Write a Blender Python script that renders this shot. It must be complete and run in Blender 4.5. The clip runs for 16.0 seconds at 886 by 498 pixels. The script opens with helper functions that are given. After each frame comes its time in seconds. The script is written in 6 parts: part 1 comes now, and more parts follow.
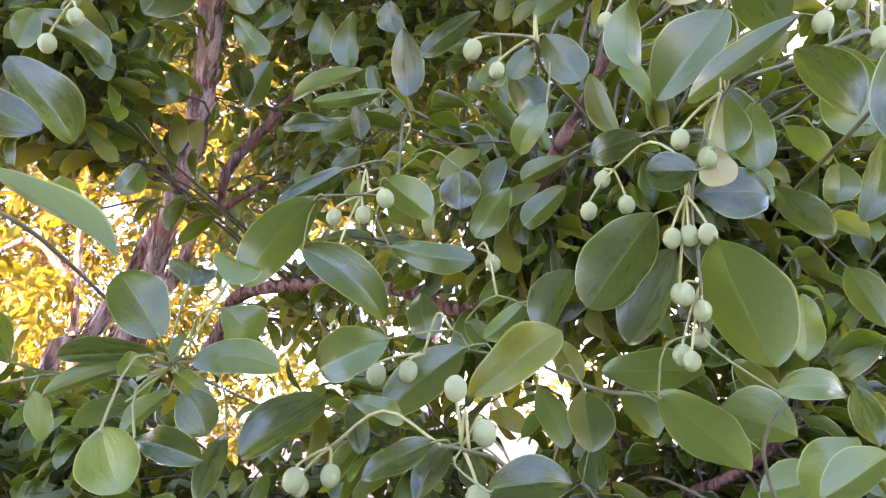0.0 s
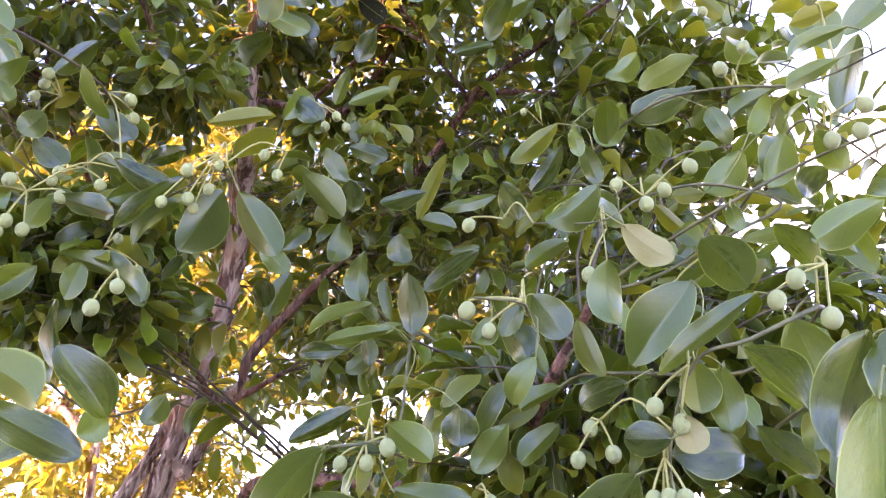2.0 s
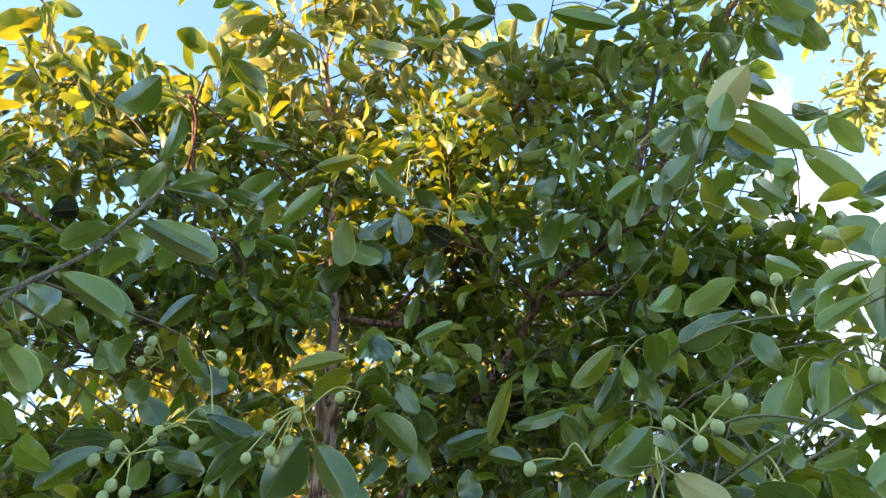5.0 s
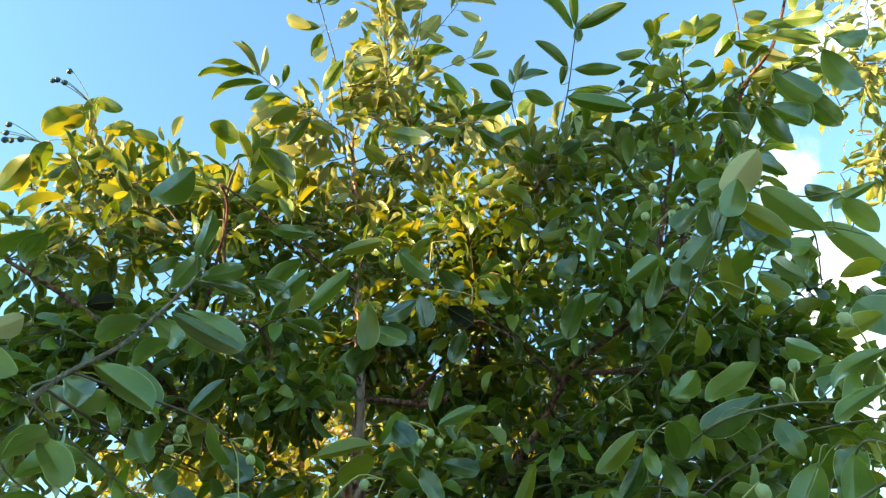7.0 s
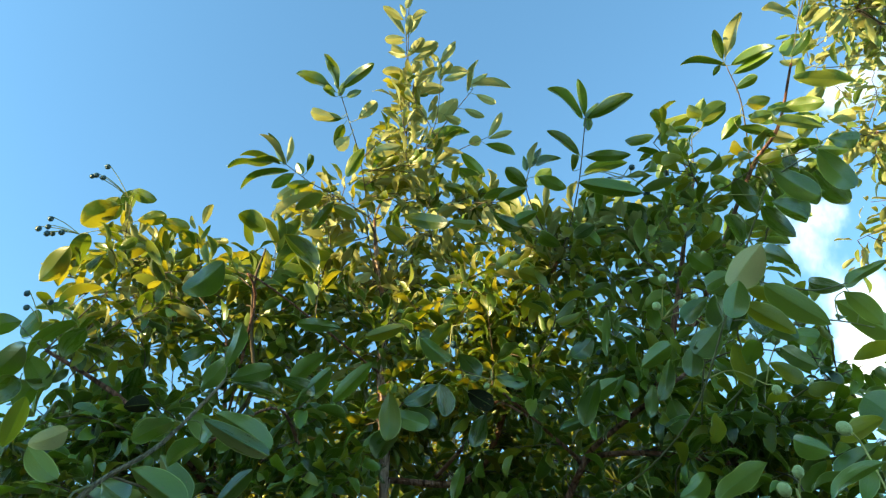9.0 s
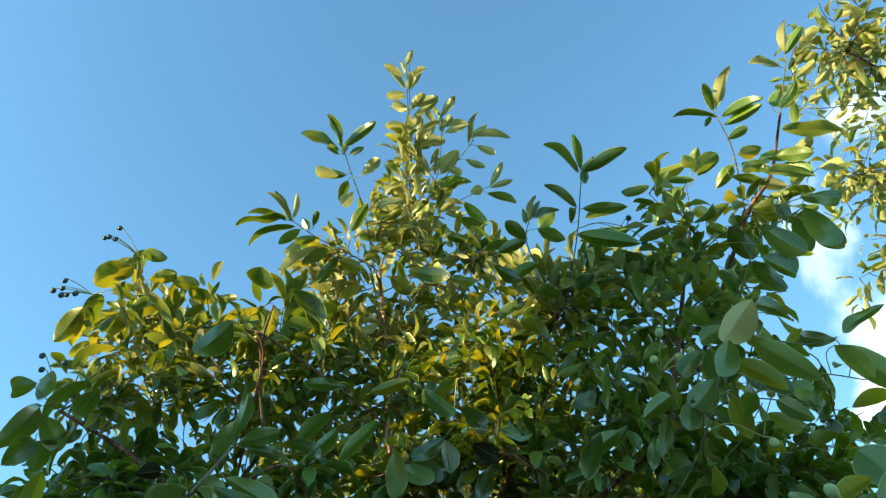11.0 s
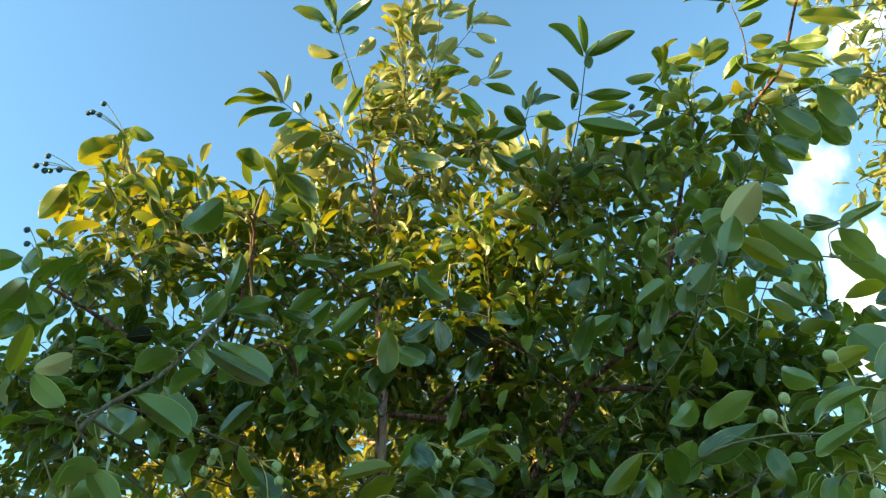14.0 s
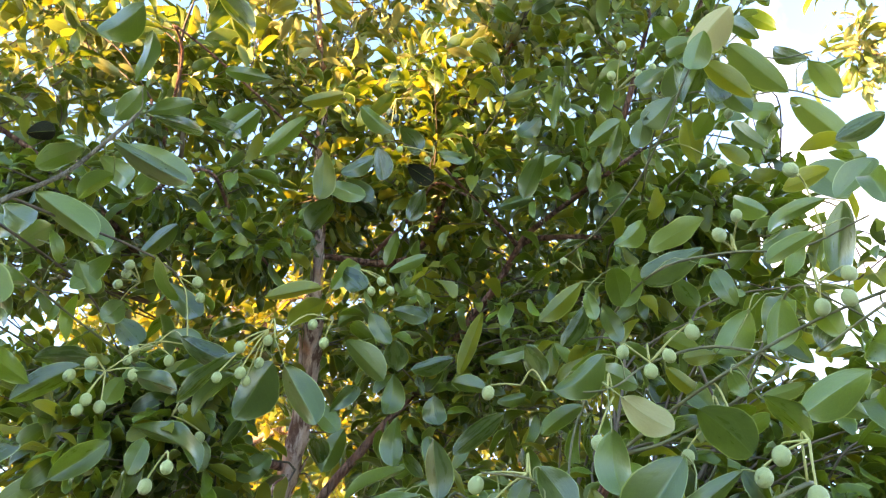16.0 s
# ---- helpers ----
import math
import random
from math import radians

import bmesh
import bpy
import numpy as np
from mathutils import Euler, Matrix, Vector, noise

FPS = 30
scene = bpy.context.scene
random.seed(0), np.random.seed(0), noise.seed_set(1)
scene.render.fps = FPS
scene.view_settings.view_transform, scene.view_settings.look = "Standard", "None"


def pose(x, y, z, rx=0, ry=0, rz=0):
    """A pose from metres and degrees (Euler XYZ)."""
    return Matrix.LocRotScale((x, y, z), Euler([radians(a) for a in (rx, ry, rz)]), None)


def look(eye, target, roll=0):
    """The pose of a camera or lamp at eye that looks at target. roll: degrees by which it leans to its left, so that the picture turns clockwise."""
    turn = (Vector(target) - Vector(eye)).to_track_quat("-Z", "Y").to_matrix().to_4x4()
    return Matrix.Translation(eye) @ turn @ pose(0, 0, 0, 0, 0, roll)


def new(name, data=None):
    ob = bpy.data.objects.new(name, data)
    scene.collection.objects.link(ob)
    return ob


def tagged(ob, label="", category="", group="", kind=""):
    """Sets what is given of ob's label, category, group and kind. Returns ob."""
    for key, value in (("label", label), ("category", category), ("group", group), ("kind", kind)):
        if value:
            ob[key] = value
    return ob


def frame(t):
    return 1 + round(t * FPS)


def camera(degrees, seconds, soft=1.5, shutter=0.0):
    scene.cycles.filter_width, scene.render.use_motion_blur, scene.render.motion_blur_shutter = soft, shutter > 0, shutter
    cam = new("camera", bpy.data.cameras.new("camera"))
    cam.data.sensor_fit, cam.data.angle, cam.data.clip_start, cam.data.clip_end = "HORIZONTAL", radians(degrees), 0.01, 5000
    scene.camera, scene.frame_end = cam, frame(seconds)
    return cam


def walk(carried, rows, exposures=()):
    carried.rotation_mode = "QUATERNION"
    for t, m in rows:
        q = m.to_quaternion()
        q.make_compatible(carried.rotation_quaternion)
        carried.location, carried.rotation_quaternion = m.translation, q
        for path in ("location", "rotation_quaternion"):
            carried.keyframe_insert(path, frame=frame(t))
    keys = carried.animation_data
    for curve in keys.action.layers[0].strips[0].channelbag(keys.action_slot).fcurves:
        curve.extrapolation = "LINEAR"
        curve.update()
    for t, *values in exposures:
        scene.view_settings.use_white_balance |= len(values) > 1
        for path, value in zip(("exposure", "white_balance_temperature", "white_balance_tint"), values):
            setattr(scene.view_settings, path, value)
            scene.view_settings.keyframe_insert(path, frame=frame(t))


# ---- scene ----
cam = camera(63.6, 16.0, 1.3)
PATH = [
    (0, (0.0, 0.0, 1.5), (-0.049, 1.46, 1.84), 0.2),
    (0.5, (0.002, -0.027, 1.525), (-0.052, 1.418, 1.922), 0.2),
    (1, (0.01, -0.047, 1.544), (-0.045, 1.374, 2.02), 0.2),
    (1.5, (0.019, -0.061, 1.556), (-0.045, 1.331, 2.109), 0.2),
    (2, (0.022, -0.073, 1.567), (-0.07, 1.292, 2.181), 0.4),
    (2.5, (0.033, -0.089, 1.577), (-0.098, 1.252, 2.236), 0.5),
    (3, (0.049, -0.112, 1.589), (-0.117, 1.204, 2.288), 0.3),
    (3.5, (0.06, -0.141, 1.601), (-0.13, 1.144, 2.351), 0.0),
    (4, (0.065, -0.155, 1.606), (-0.157, 1.098, 2.401), 0.0),
    (4.5, (0.07, -0.154, 1.611), (-0.175, 1.054, 2.465), 0.1),
    (5, (0.071, -0.154, 1.616), (-0.188, 1.014, 2.52), 0.2),
    (5.2, (0.073, -0.155, 1.615), (-0.191, 0.999, 2.536), 0.3),
    (7.3, (0.096, -0.196, 1.621), (-0.211, 0.859, 2.641), 1.4),
    (7.5, (0.101, -0.205, 1.622), (-0.215, 0.844, 2.647), 1.6),
    (8, (0.1, -0.215, 1.627), (-0.223, 0.812, 2.671), 1.9),
    (8.5, (0.11, -0.236, 1.631), (-0.217, 0.765, 2.698), 2.1),
    (9, (0.121, -0.258, 1.633), (-0.205, 0.719, 2.723), 2.1),
    (9.5, (0.131, -0.28, 1.641), (-0.199, 0.674, 2.75), 2.3),
    (10, (0.156, -0.305, 1.64), (-0.178, 0.623, 2.769), 2.5),
    (10.2, (0.158, -0.307, 1.637), (-0.175, 0.615, 2.773), 2.4),
    (12.5, (0.14, -0.296, 1.636), (-0.194, 0.625, 2.771), 1.2),
    (13, (0.138, -0.267, 1.636), (-0.214, 0.687, 2.739), 1.5),
    (13.5, (0.124, -0.265, 1.625), (-0.23, 0.737, 2.682), 1.8),
    (14, (0.121, -0.25, 1.616), (-0.223, 0.802, 2.627), 2.2),
    (14.5, (0.118, -0.217, 1.609), (-0.213, 0.895, 2.559), 2.4),
    (15, (0.113, -0.197, 1.601), (-0.199, 0.949, 2.518), 2.3),
    (15.5, (0.106, -0.17, 1.592), (-0.178, 1.014, 2.468), 2.0),
    (16, (0.105, -0.141, 1.59), (-0.167, 1.083, 2.413), 1.9),
]
EXPOSURES = [(0, 3.52, 7350, 74), (1, 3.58, 7500, 76), (2.5, 3.44, 7600, 76), (4, 3.06, 7450, 54), (5, 2.64, 7150, 33), (7.5, 2.18, 7000, 8), (10, 1.63, 6500, 0), (13, 1.60, 6550, 0), (14.5, 2.12, 7250, 8), (15, 2.34, 7250, 10), (16, 3.08, 7600, 38)]
walk(cam, [(t, look(eye, target, roll)) for t, eye, target, roll in PATH], EXPOSURES)

# ---- world, sun and sky ----
SUN_AZIMUTH, SUN_HEIGHT = radians(225), radians(12)
world = bpy.data.worlds.new("sky")
scene.world = world
world.use_nodes = True
wn = world.node_tree.nodes
sky = wn.new("ShaderNodeTexSky")
sky.sky_type, sky.sun_disc = "NISHITA", False
sky.sun_elevation, sky.sun_rotation = SUN_HEIGHT, SUN_AZIMUTH
sky.dust_density, sky.air_density, sky.ozone_density = 0.0, 0.9, 0.8
tint = wn.new("ShaderNodeMix")
tint.data_type, tint.blend_type = "RGBA", "MULTIPLY"
tint.inputs[0].default_value, tint.inputs[7].default_value = 1.0, (0.715, 1.01, 1.14, 1.0)
world.node_tree.links.new(sky.outputs[0], tint.inputs[6])
world.node_tree.links.new(tint.outputs[2], wn["Background"].inputs["Color"])
wn["Background"].inputs["Strength"].default_value = 0.15
SUN_WAY = Vector((math.sin(SUN_AZIMUTH) * math.cos(SUN_HEIGHT), math.cos(SUN_AZIMUTH) * math.cos(SUN_HEIGHT), math.sin(SUN_HEIGHT)))
sun = new("sun", bpy.data.lights.new("sun", "SUN"))
sun.data.energy, sun.data.angle, sun.data.color = 5.0, radians(0.6), (1.0, 0.74, 0.38)
sun.matrix_world = look(SUN_WAY * 30, (0, 0, 0))


# ---- materials ----
def material(name):
    m = bpy.data.materials.new(name)
    m.use_nodes = True
    nt = m.node_tree
    nt.nodes.clear()
    out = nt.nodes.new("ShaderNodeOutputMaterial")

    def node(kind, ins=None, **props):
        n = nt.nodes.new(kind)
        for k, v in props.items():
            setattr_plain(n, k, v)
        for k, v in (ins or {}).items():
            if isinstance(v, bpy.types.NodeSocket):
                nt.links.new(v, n.inputs[k])
            else:
                n.inputs[k].default_value = v
        return n

    return m, node, out, nt


def setattr_plain(n, k, v):
    if k == "operation":
        n.operation = v
    elif k == "data_type":
        n.data_type = v
    elif k == "blend_type":
        n.blend_type = v
    elif k == "interpolation_type":
        n.interpolation_type = v
    elif k == "clamp":
        n.use_clamp = v


def maths(node, op, a, b=0.0, clamp=False):
    return node("ShaderNodeMath", {0: a, 1: b}, operation=op, clamp=clamp).outputs[0]


def smooth(node, value, lo, hi, a=0.0, b=1.0):
    return node("ShaderNodeMapRange", {0: value, 1: lo, 2: hi, 3: a, 4: b}, interpolation_type="SMOOTHSTEP").outputs[0]


def mixed(node, fac, a, b, blend="MIX"):
    n = node("ShaderNodeMix", data_type="RGBA", blend_type=blend)
    for i, v in ((0, fac), (6, a), (7, b)):
        if isinstance(v, bpy.types.NodeSocket):
            n.id_data.links.new(v, n.inputs[i])
        else:
            n.inputs[i].default_value = v
    return n.outputs[2]


def rgb(r, g, b):
    return (r, g, b, 1.0)


def leaf_material(name, dark, light, through_colour, clear, rough=0.27, wax=0.12, edge=0.89):
    """A leaf blade: fine midrib, side veins, thin pale rim, stains, waxy sheen, and light shining through."""
    m, node, out, nt = material(name)
    uv = node("ShaderNodeUVMap").outputs[0]
    sep = node("ShaderNodeSeparateXYZ", {0: uv})
    u, v = sep.outputs[0], sep.outputs[1]
    side = maths(node, "ABSOLUTE", v)
    rib = smooth(node, side, 0.010, 0.040, 1.0, 0.0)
    rim = smooth(node, side, edge, 0.5 * edge + 0.5)
    which = maths(node, "FRACT", maths(node, "ADD", node("ShaderNodeObjectInfo").outputs["Random"],
                  node("ShaderNodeNewGeometry").outputs["Random Per Island"]))
    own = node("ShaderNodeCombineXYZ", {0: u, 1: v, 2: maths(node, "MULTIPLY", which, 40.0)}).outputs[0]
    blotch = node("ShaderNodeTexNoise", {"Vector": own, "Scale": 2.6, "Detail": 4.0, "Roughness": 0.6}).outputs[0]
    grain = node("ShaderNodeTexNoise", {"Vector": own, "Scale": 34.0, "Detail": 3.0}).outputs[0]
    slant = maths(node, "SUBTRACT", maths(node, "MULTIPLY", u, 9.0), maths(node, "MULTIPLY", side, 2.6))
    slant = maths(node, "ADD", slant, maths(node, "MULTIPLY", blotch, 1.3))
    saw = maths(node, "ABSOLUTE", maths(node, "SUBTRACT", maths(node, "FRACT", slant), 0.5))
    vein = smooth(node, saw, 0.0, 0.07, 1.0, 0.0)
    quilt = smooth(node, saw, 0.0, 0.5)
    colour = mixed(node, maths(node, "POWER", which, 1.5), rgb(*dark), rgb(*light))
    colour = mixed(node, smooth(node, blotch, 0.30, 0.78, 0.0, 0.55), colour, rgb(*[0.35 * a + 0.65 * b for a, b in zip(dark, light)]))
    colour = mixed(node, maths(node, "MULTIPLY", grain, 0.45), colour, rgb(*[a * 0.45 for a in dark]))
    colour = mixed(node, maths(node, "MULTIPLY", vein, 0.09), colour, rgb(0.16, 0.26, 0.05))
    colour = mixed(node, maths(node, "MULTIPLY", rib, 0.30), colour, rgb(0.26, 0.34, 0.08))
    # the leaf's own pale margin, strengthened to imitate bright edge light
    colour = mixed(node, maths(node, "MULTIPLY", rim, 0.68), colour, rgb(0.32, 0.38, 0.10))
    spots = node("ShaderNodeTexNoise", {"Vector": own, "Scale": 7.0, "Detail": 3.0}).outputs[0]
    spot = maths(node, "MULTIPLY", smooth(node, spots, 0.68, 0.73), smooth(node, which, 0.5, 0.7))
    colour = mixed(node, maths(node, "MULTIPLY", spot, 0.75), colour, rgb(0.17, 0.10, 0.035))
    height = maths(node, "ADD", maths(node, "MULTIPLY", grain, 0.18), maths(node, "ADD", maths(node, "MULTIPLY", quilt, 0.05), maths(node, "MULTIPLY", blotch, 1.6)))
    height = maths(node, "SUBTRACT", height, maths(node, "MULTIPLY", rib, 0.8))
    bump = node("ShaderNodeBump", {"Strength": 0.26, "Distance": 0.0020, "Height": height}).outputs[0]
    worn = maths(node, "ADD", maths(node, "MULTIPLY", blotch, 0.24), maths(node, "MULTIPLY", which, 0.10))
    skin = node("ShaderNodeBsdfPrincipled", {"Base Color": colour, "Roughness": maths(node, "ADD", worn, rough - 0.10),
                "Specular IOR Level": 0.42 + 0.5 * wax, "Coat Weight": max(wax, 0.0), "Coat Roughness": 0.20, "Normal": bump})
    glow = node("ShaderNodeBsdfTranslucent", {"Color": mixed(node, maths(node, "MULTIPLY", rib, 0.6), mixed(node, 0.35, rgb(*through_colour), colour), rgb(*dark)), "Normal": bump})
    both = node("ShaderNodeMixShader", {0: clear, 1: skin.outputs[0], 2: glow.outputs[0]})
    nt.links.new(both.outputs[0], out.inputs[0])
    return m


def bark_material(name, dark, light, warm, scale=1.0):
    m, node, out, nt = material(name)
    place = node("ShaderNodeTexCoord").outputs["Object"]
    long = node("ShaderNodeMapping", {"Vector": place, "Scale": (60 * scale, 60 * scale, 9 * scale)}).outputs[0]
    strips = node("ShaderNodeTexNoise", {"Vector": long, "Scale": 1.0, "Detail": 6.0, "Roughness": 0.62, "Distortion": 0.6}).outputs[0]
    patch = node("ShaderNodeTexNoise", {"Vector": place, "Scale": 14.0 * scale, "Detail": 3.0}).outputs[0]
    fine = node("ShaderNodeTexNoise", {"Vector": place, "Scale": 320.0, "Detail": 2.0}).outputs[0]
    colour = mixed(node, smooth(node, strips, 0.40, 0.58), rgb(*dark), rgb(*light))
    colour = mixed(node, smooth(node, patch, 0.48, 0.7), colour, rgb(*warm))
    colour = mixed(node, maths(node, "MULTIPLY", fine, 0.35), colour, rgb(*[a * 0.5 for a in dark]))
    bump = node("ShaderNodeBump", {"Strength": 1.0, "Distance": 0.012, "Height": maths(node, "ADD", strips, maths(node, "MULTIPLY", fine, 0.2))}).outputs[0]
    skin = node("ShaderNodeBsdfPrincipled", {"Base Color": colour, "Roughness": 0.82, "Specular IOR Level": 0.25, "Normal": bump})
    nt.links.new(skin.outputs[0], out.inputs[0])
    return m


def plain_material(name, a, b, scale, rough, bump_by=0.3, bump_scale=None):
    m, node, out, nt = material(name)
    place = node("ShaderNodeTexCoord").outputs["Object"]
    n1 = node("ShaderNodeTexNoise", {"Vector": place, "Scale": scale, "Detail": 6.0, "Roughness": 0.6}).outputs[0]
    n2 = node("ShaderNodeTexNoise", {"Vector": place, "Scale": bump_scale or scale * 9, "Detail": 3.0}).outputs[0]
    colour = mixed(node, smooth(node, n1, 0.3, 0.7), rgb(*a), rgb(*b))
    colour = mixed(node, maths(node, "MULTIPLY", n2, 0.3), colour, rgb(*[c * 0.6 for c in a]))
    bump = node("ShaderNodeBump", {"Strength": bump_by, "Distance": 0.002, "Height": n2}).outputs[0]
    skin = node("ShaderNodeBsdfPrincipled", {"Base Color": colour, "Roughness": rough, "Normal": bump})
    nt.links.new(skin.outputs[0], out.inputs[0])
    return m


LEAF = {
    "green": leaf_material("leaf_green", (0.006, 0.026, 0.005), (0.124, 0.200, 0.023), (0.42, 0.55, 0.018), 0.18, 0.25, 0.27, 0.945),
    # near-black leaf that stands in for dark shaded hollows in the crown
    "dry": leaf_material("leaf_shadow", (0.008, 0.010, 0.005), (0.020, 0.020, 0.010), (0.03, 0.02, 0.01), 0.03, 0.8, -0.7, 0.99),
    "inner": leaf_material("leaf_inner", (0.005, 0.024, 0.002), (0.126, 0.215, 0.011), (0.46, 0.58, 0.013), 0.17),
    "yel": leaf_material("leaf_yellow_green", (0.090, 0.135, 0.008), (0.190, 0.215, 0.014), (0.58, 0.48, 0.02), 0.38, 0.36),
    # pale new growth, made paler still to stand in for low sun
    "young": leaf_material("leaf_young_sunlit", (0.230, 0.250, 0.070), (0.450, 0.420, 0.170), (0.48, 0.45, 0.10), 0.30, 0.48),
    "tan": leaf_material("leaf_fading", (0.340, 0.300, 0.110), (0.460, 0.400, 0.155), (0.50, 0.42, 0.16), 0.30, 0.5),
    "lite": leaf_material("leaf_pale_green", (0.090, 0.155, 0.024), (0.160, 0.220, 0.040), (0.42, 0.46, 0.04), 0.30, 0.5),
    "far": leaf_material("leaf_far", (0.100, 0.120, 0.008), (0.240, 0.205, 0.014), (0.60, 0.44, 0.02), 0.40, 0.5),
}
LEAF["up"] = LEAF["inner"]
BARK = bark_material("bark_shaggy", (0.150, 0.066, 0.045), (0.680, 0.470, 0.370), (0.560, 0.260, 0.150))
BARK_RED = bark_material("bark_reddish", (0.085, 0.038, 0.025), (0.330, 0.165, 0.115), (0.230, 0.090, 0.052), 1.6)
BRANCH = bark_material("bark_grey_brown", (0.120, 0.095, 0.065), (0.300, 0.250, 0.180), (0.200, 0.150, 0.095), 2.2)
TWIG = plain_material("twig", (0.060, 0.040, 0.022), (0.150, 0.105, 0.055), 60.0, 0.7)
PETIOLE = plain_material("leaf_stalk_skin", (0.150, 0.180, 0.040), (0.270, 0.270, 0.080), 50.0, 0.55)
STALK = plain_material("stalk", (0.320, 0.310, 0.085), (0.450, 0.410, 0.130), 50.0, 0.5)
SHOOT = plain_material("shoot_skin", (0.085, 0.085, 0.032), (0.190, 0.170, 0.068), 45.0, 0.6)
# dark copy of the fruit skin, imitating fruit backlit by the sky
FRUIT_BACKLIT = plain_material("fruit_skin_backlit", (0.010, 0.045, 0.052), (0.026, 0.080, 0.084), 55.0, 0.4, 0.5, 420.0)
FRUIT = plain_material("fruit_skin", (0.350, 0.410, 0.150), (0.470, 0.520, 0.220), 55.0, 0.45, 0.6, 420.0)


# ---- making parts ----
def mesh_of(name, verts, faces, mat, uvs=None, shade=True):
    me = bpy.data.meshes.new(name)
    me.from_pydata([tuple(v) for v in verts], [], faces)
    if uvs is not None:
        layer = me.uv_layers.new(name="UVMap")
        index = np.empty(len(me.loops), dtype=np.int32)
        me.loops.foreach_get("vertex_index", index)
        layer.data.foreach_set("uv", np.asarray(uvs, dtype=np.float32)[index].ravel())
    if shade:
        me.polygons.foreach_set("use_smooth", [True] * len(me.polygons))
    if mat:
        me.materials.append(mat)
    me.update()
    return me


def piece(name, me, parent, label="", matrix=None):
    ob = new(name, me)
    ob.parent = parent
    if matrix is not None:
        ob.matrix_basis = matrix
    if label:
        tagged(ob, label)
    return ob


def curve_through(points, steps=5):
    """Catmull-Rom through rows of x, y, z, radius."""
    p = [np.array(q, float) for q in points]
    p = [2 * p[0] - p[1]] + p + [2 * p[-1] - p[-2]]
    out = []
    for i in range(1, len(p) - 2):
        for k in range(steps):
            t = k / steps
            out.append(0.5 * (2 * p[i] + (p[i + 1] - p[i - 1]) * t + (2 * p[i - 1] - 5 * p[i] + 4 * p[i + 1] - p[i + 2]) * t * t
                              + (3 * p[i] - p[i - 1] - 3 * p[i + 1] + p[i + 2]) * t ** 3))
    out.append(p[-2])
    return out


def tube(points, sides=8, rough=0.0, verts=None, faces=None):
    """A tapering tube along rows of x, y, z, radius, closed at both ends."""
    verts = [] if verts is None else verts
    faces = [] if faces is None else faces
    start = len(verts)
    rows = [np.array(q, float) for q in points]
    side = None
    for i, q in enumerate(rows):
        way = rows[min(i + 1, len(rows) - 1)][:3] - rows[max(i - 1, 0)][:3]
        way = way / (np.linalg.norm(way) + 1e-9)
        if side is None:
            side = np.cross(way, (0.31, 0.2, 0.93) if abs(way[2]) < 0.9 else (1, 0, 0))
        side = side - way * (side @ way)
        side /= np.linalg.norm(side) + 1e-9
        other = np.cross(way, side)
        for k in range(sides):
            a = 2 * math.pi * k / sides
            r = q[3]
            if rough:
                r *= 1 + rough * noise.noise((math.cos(a) * 2.2, math.sin(a) * 2.2, i * 0.35 + start * 0.01)) + rough * 0.6 * noise.noise((a * 3, i * 0.9, 3.0))
            verts.append(q[:3] + r * (math.cos(a) * side + math.sin(a) * other))
    n = len(rows)
    for i in range(n - 1):
        for k in range(sides):
            a, b = start + i * sides + k, start + i * sides + (k + 1) % sides
            faces.append((a, b, b + sides, a + sides))
    faces.append(tuple(start + k for k in reversed(range(sides))))
    faces.append(tuple(start + (n - 1) * sides + k for k in range(sides)))
    return verts, faces


def blade(seed, along=16, across=8, pointed=0.0):
    """A leaf of length 1 and width 1: base at the origin, tip at +y, upper face +z. Gives vertices, faces and (u, v) rows."""
    r = random.Random(seed)
    cup, droop, twist = r.uniform(-0.10, 0.20), r.uniform(-0.2, 0.6), r.uniform(-0.24, 0.24)
    fold = r.uniform(0.05, 0.23)
    if pointed:
        cup, droop, twist = abs(cup) * 0.6, droop * 0.5, twist * 0.4
    foot, head = r.uniform(0.58, 0.86) + 0.06 * pointed, r.uniform(0.47, 0.66) + 0.12 * pointed
    top = foot / (foot + head)
    most = top ** foot * (1 - top) ** head
    wave, quick, phase = r.uniform(0.015, 0.065), r.uniform(5, 13), r.uniform(0, 6.28)
    curl, sway = r.uniform(-0.3, 1.0), r.uniform(-0.07, 0.07)
    columns = [2 * j / across - 1 for j in range(across + 1)]
    if across == 8:
        columns = [-1.0, -0.84, -0.5, -0.10, 0.0, 0.10, 0.5, 0.84, 1.0]
    verts, uvs, faces = [], [], []
    for i in range(along + 1):
        u = i / along
        u = 0.35 * u + 0.65 * 0.5 * (1 - math.cos(math.pi * u))
        wide = 0.5 * max(u, 0.003) ** foot * max(1 - u, 0.002) ** head / most
        bend = droop * (u * u - u)
        for v in columns:
            uneven = 1 + 0.07 * noise.noise((u * 4.5, 7.0 if v > 0 else -7.0, seed * 1.7))
            x = v * wide * uneven
            side = 1.0 if v > 0 else 0.4
            z = cup * 0.5 * (2 * abs(x)) ** 1.6 + fold * abs(x) - bend + wave * math.sin(quick * u + phase + 2.4 * side) * v * v + twist * x * u
            z -= curl * max(0.0, u - 0.6) ** 2
            verts.append((x + sway * math.sin(math.pi * u), u, z))
            uvs.append((u, v))
    n = across + 1
    for i in range(along):
        for j in range(across):
            a = i * n + j
            faces.append((a, a + 1, a + 1 + n, a + n))
    return verts, faces, uvs


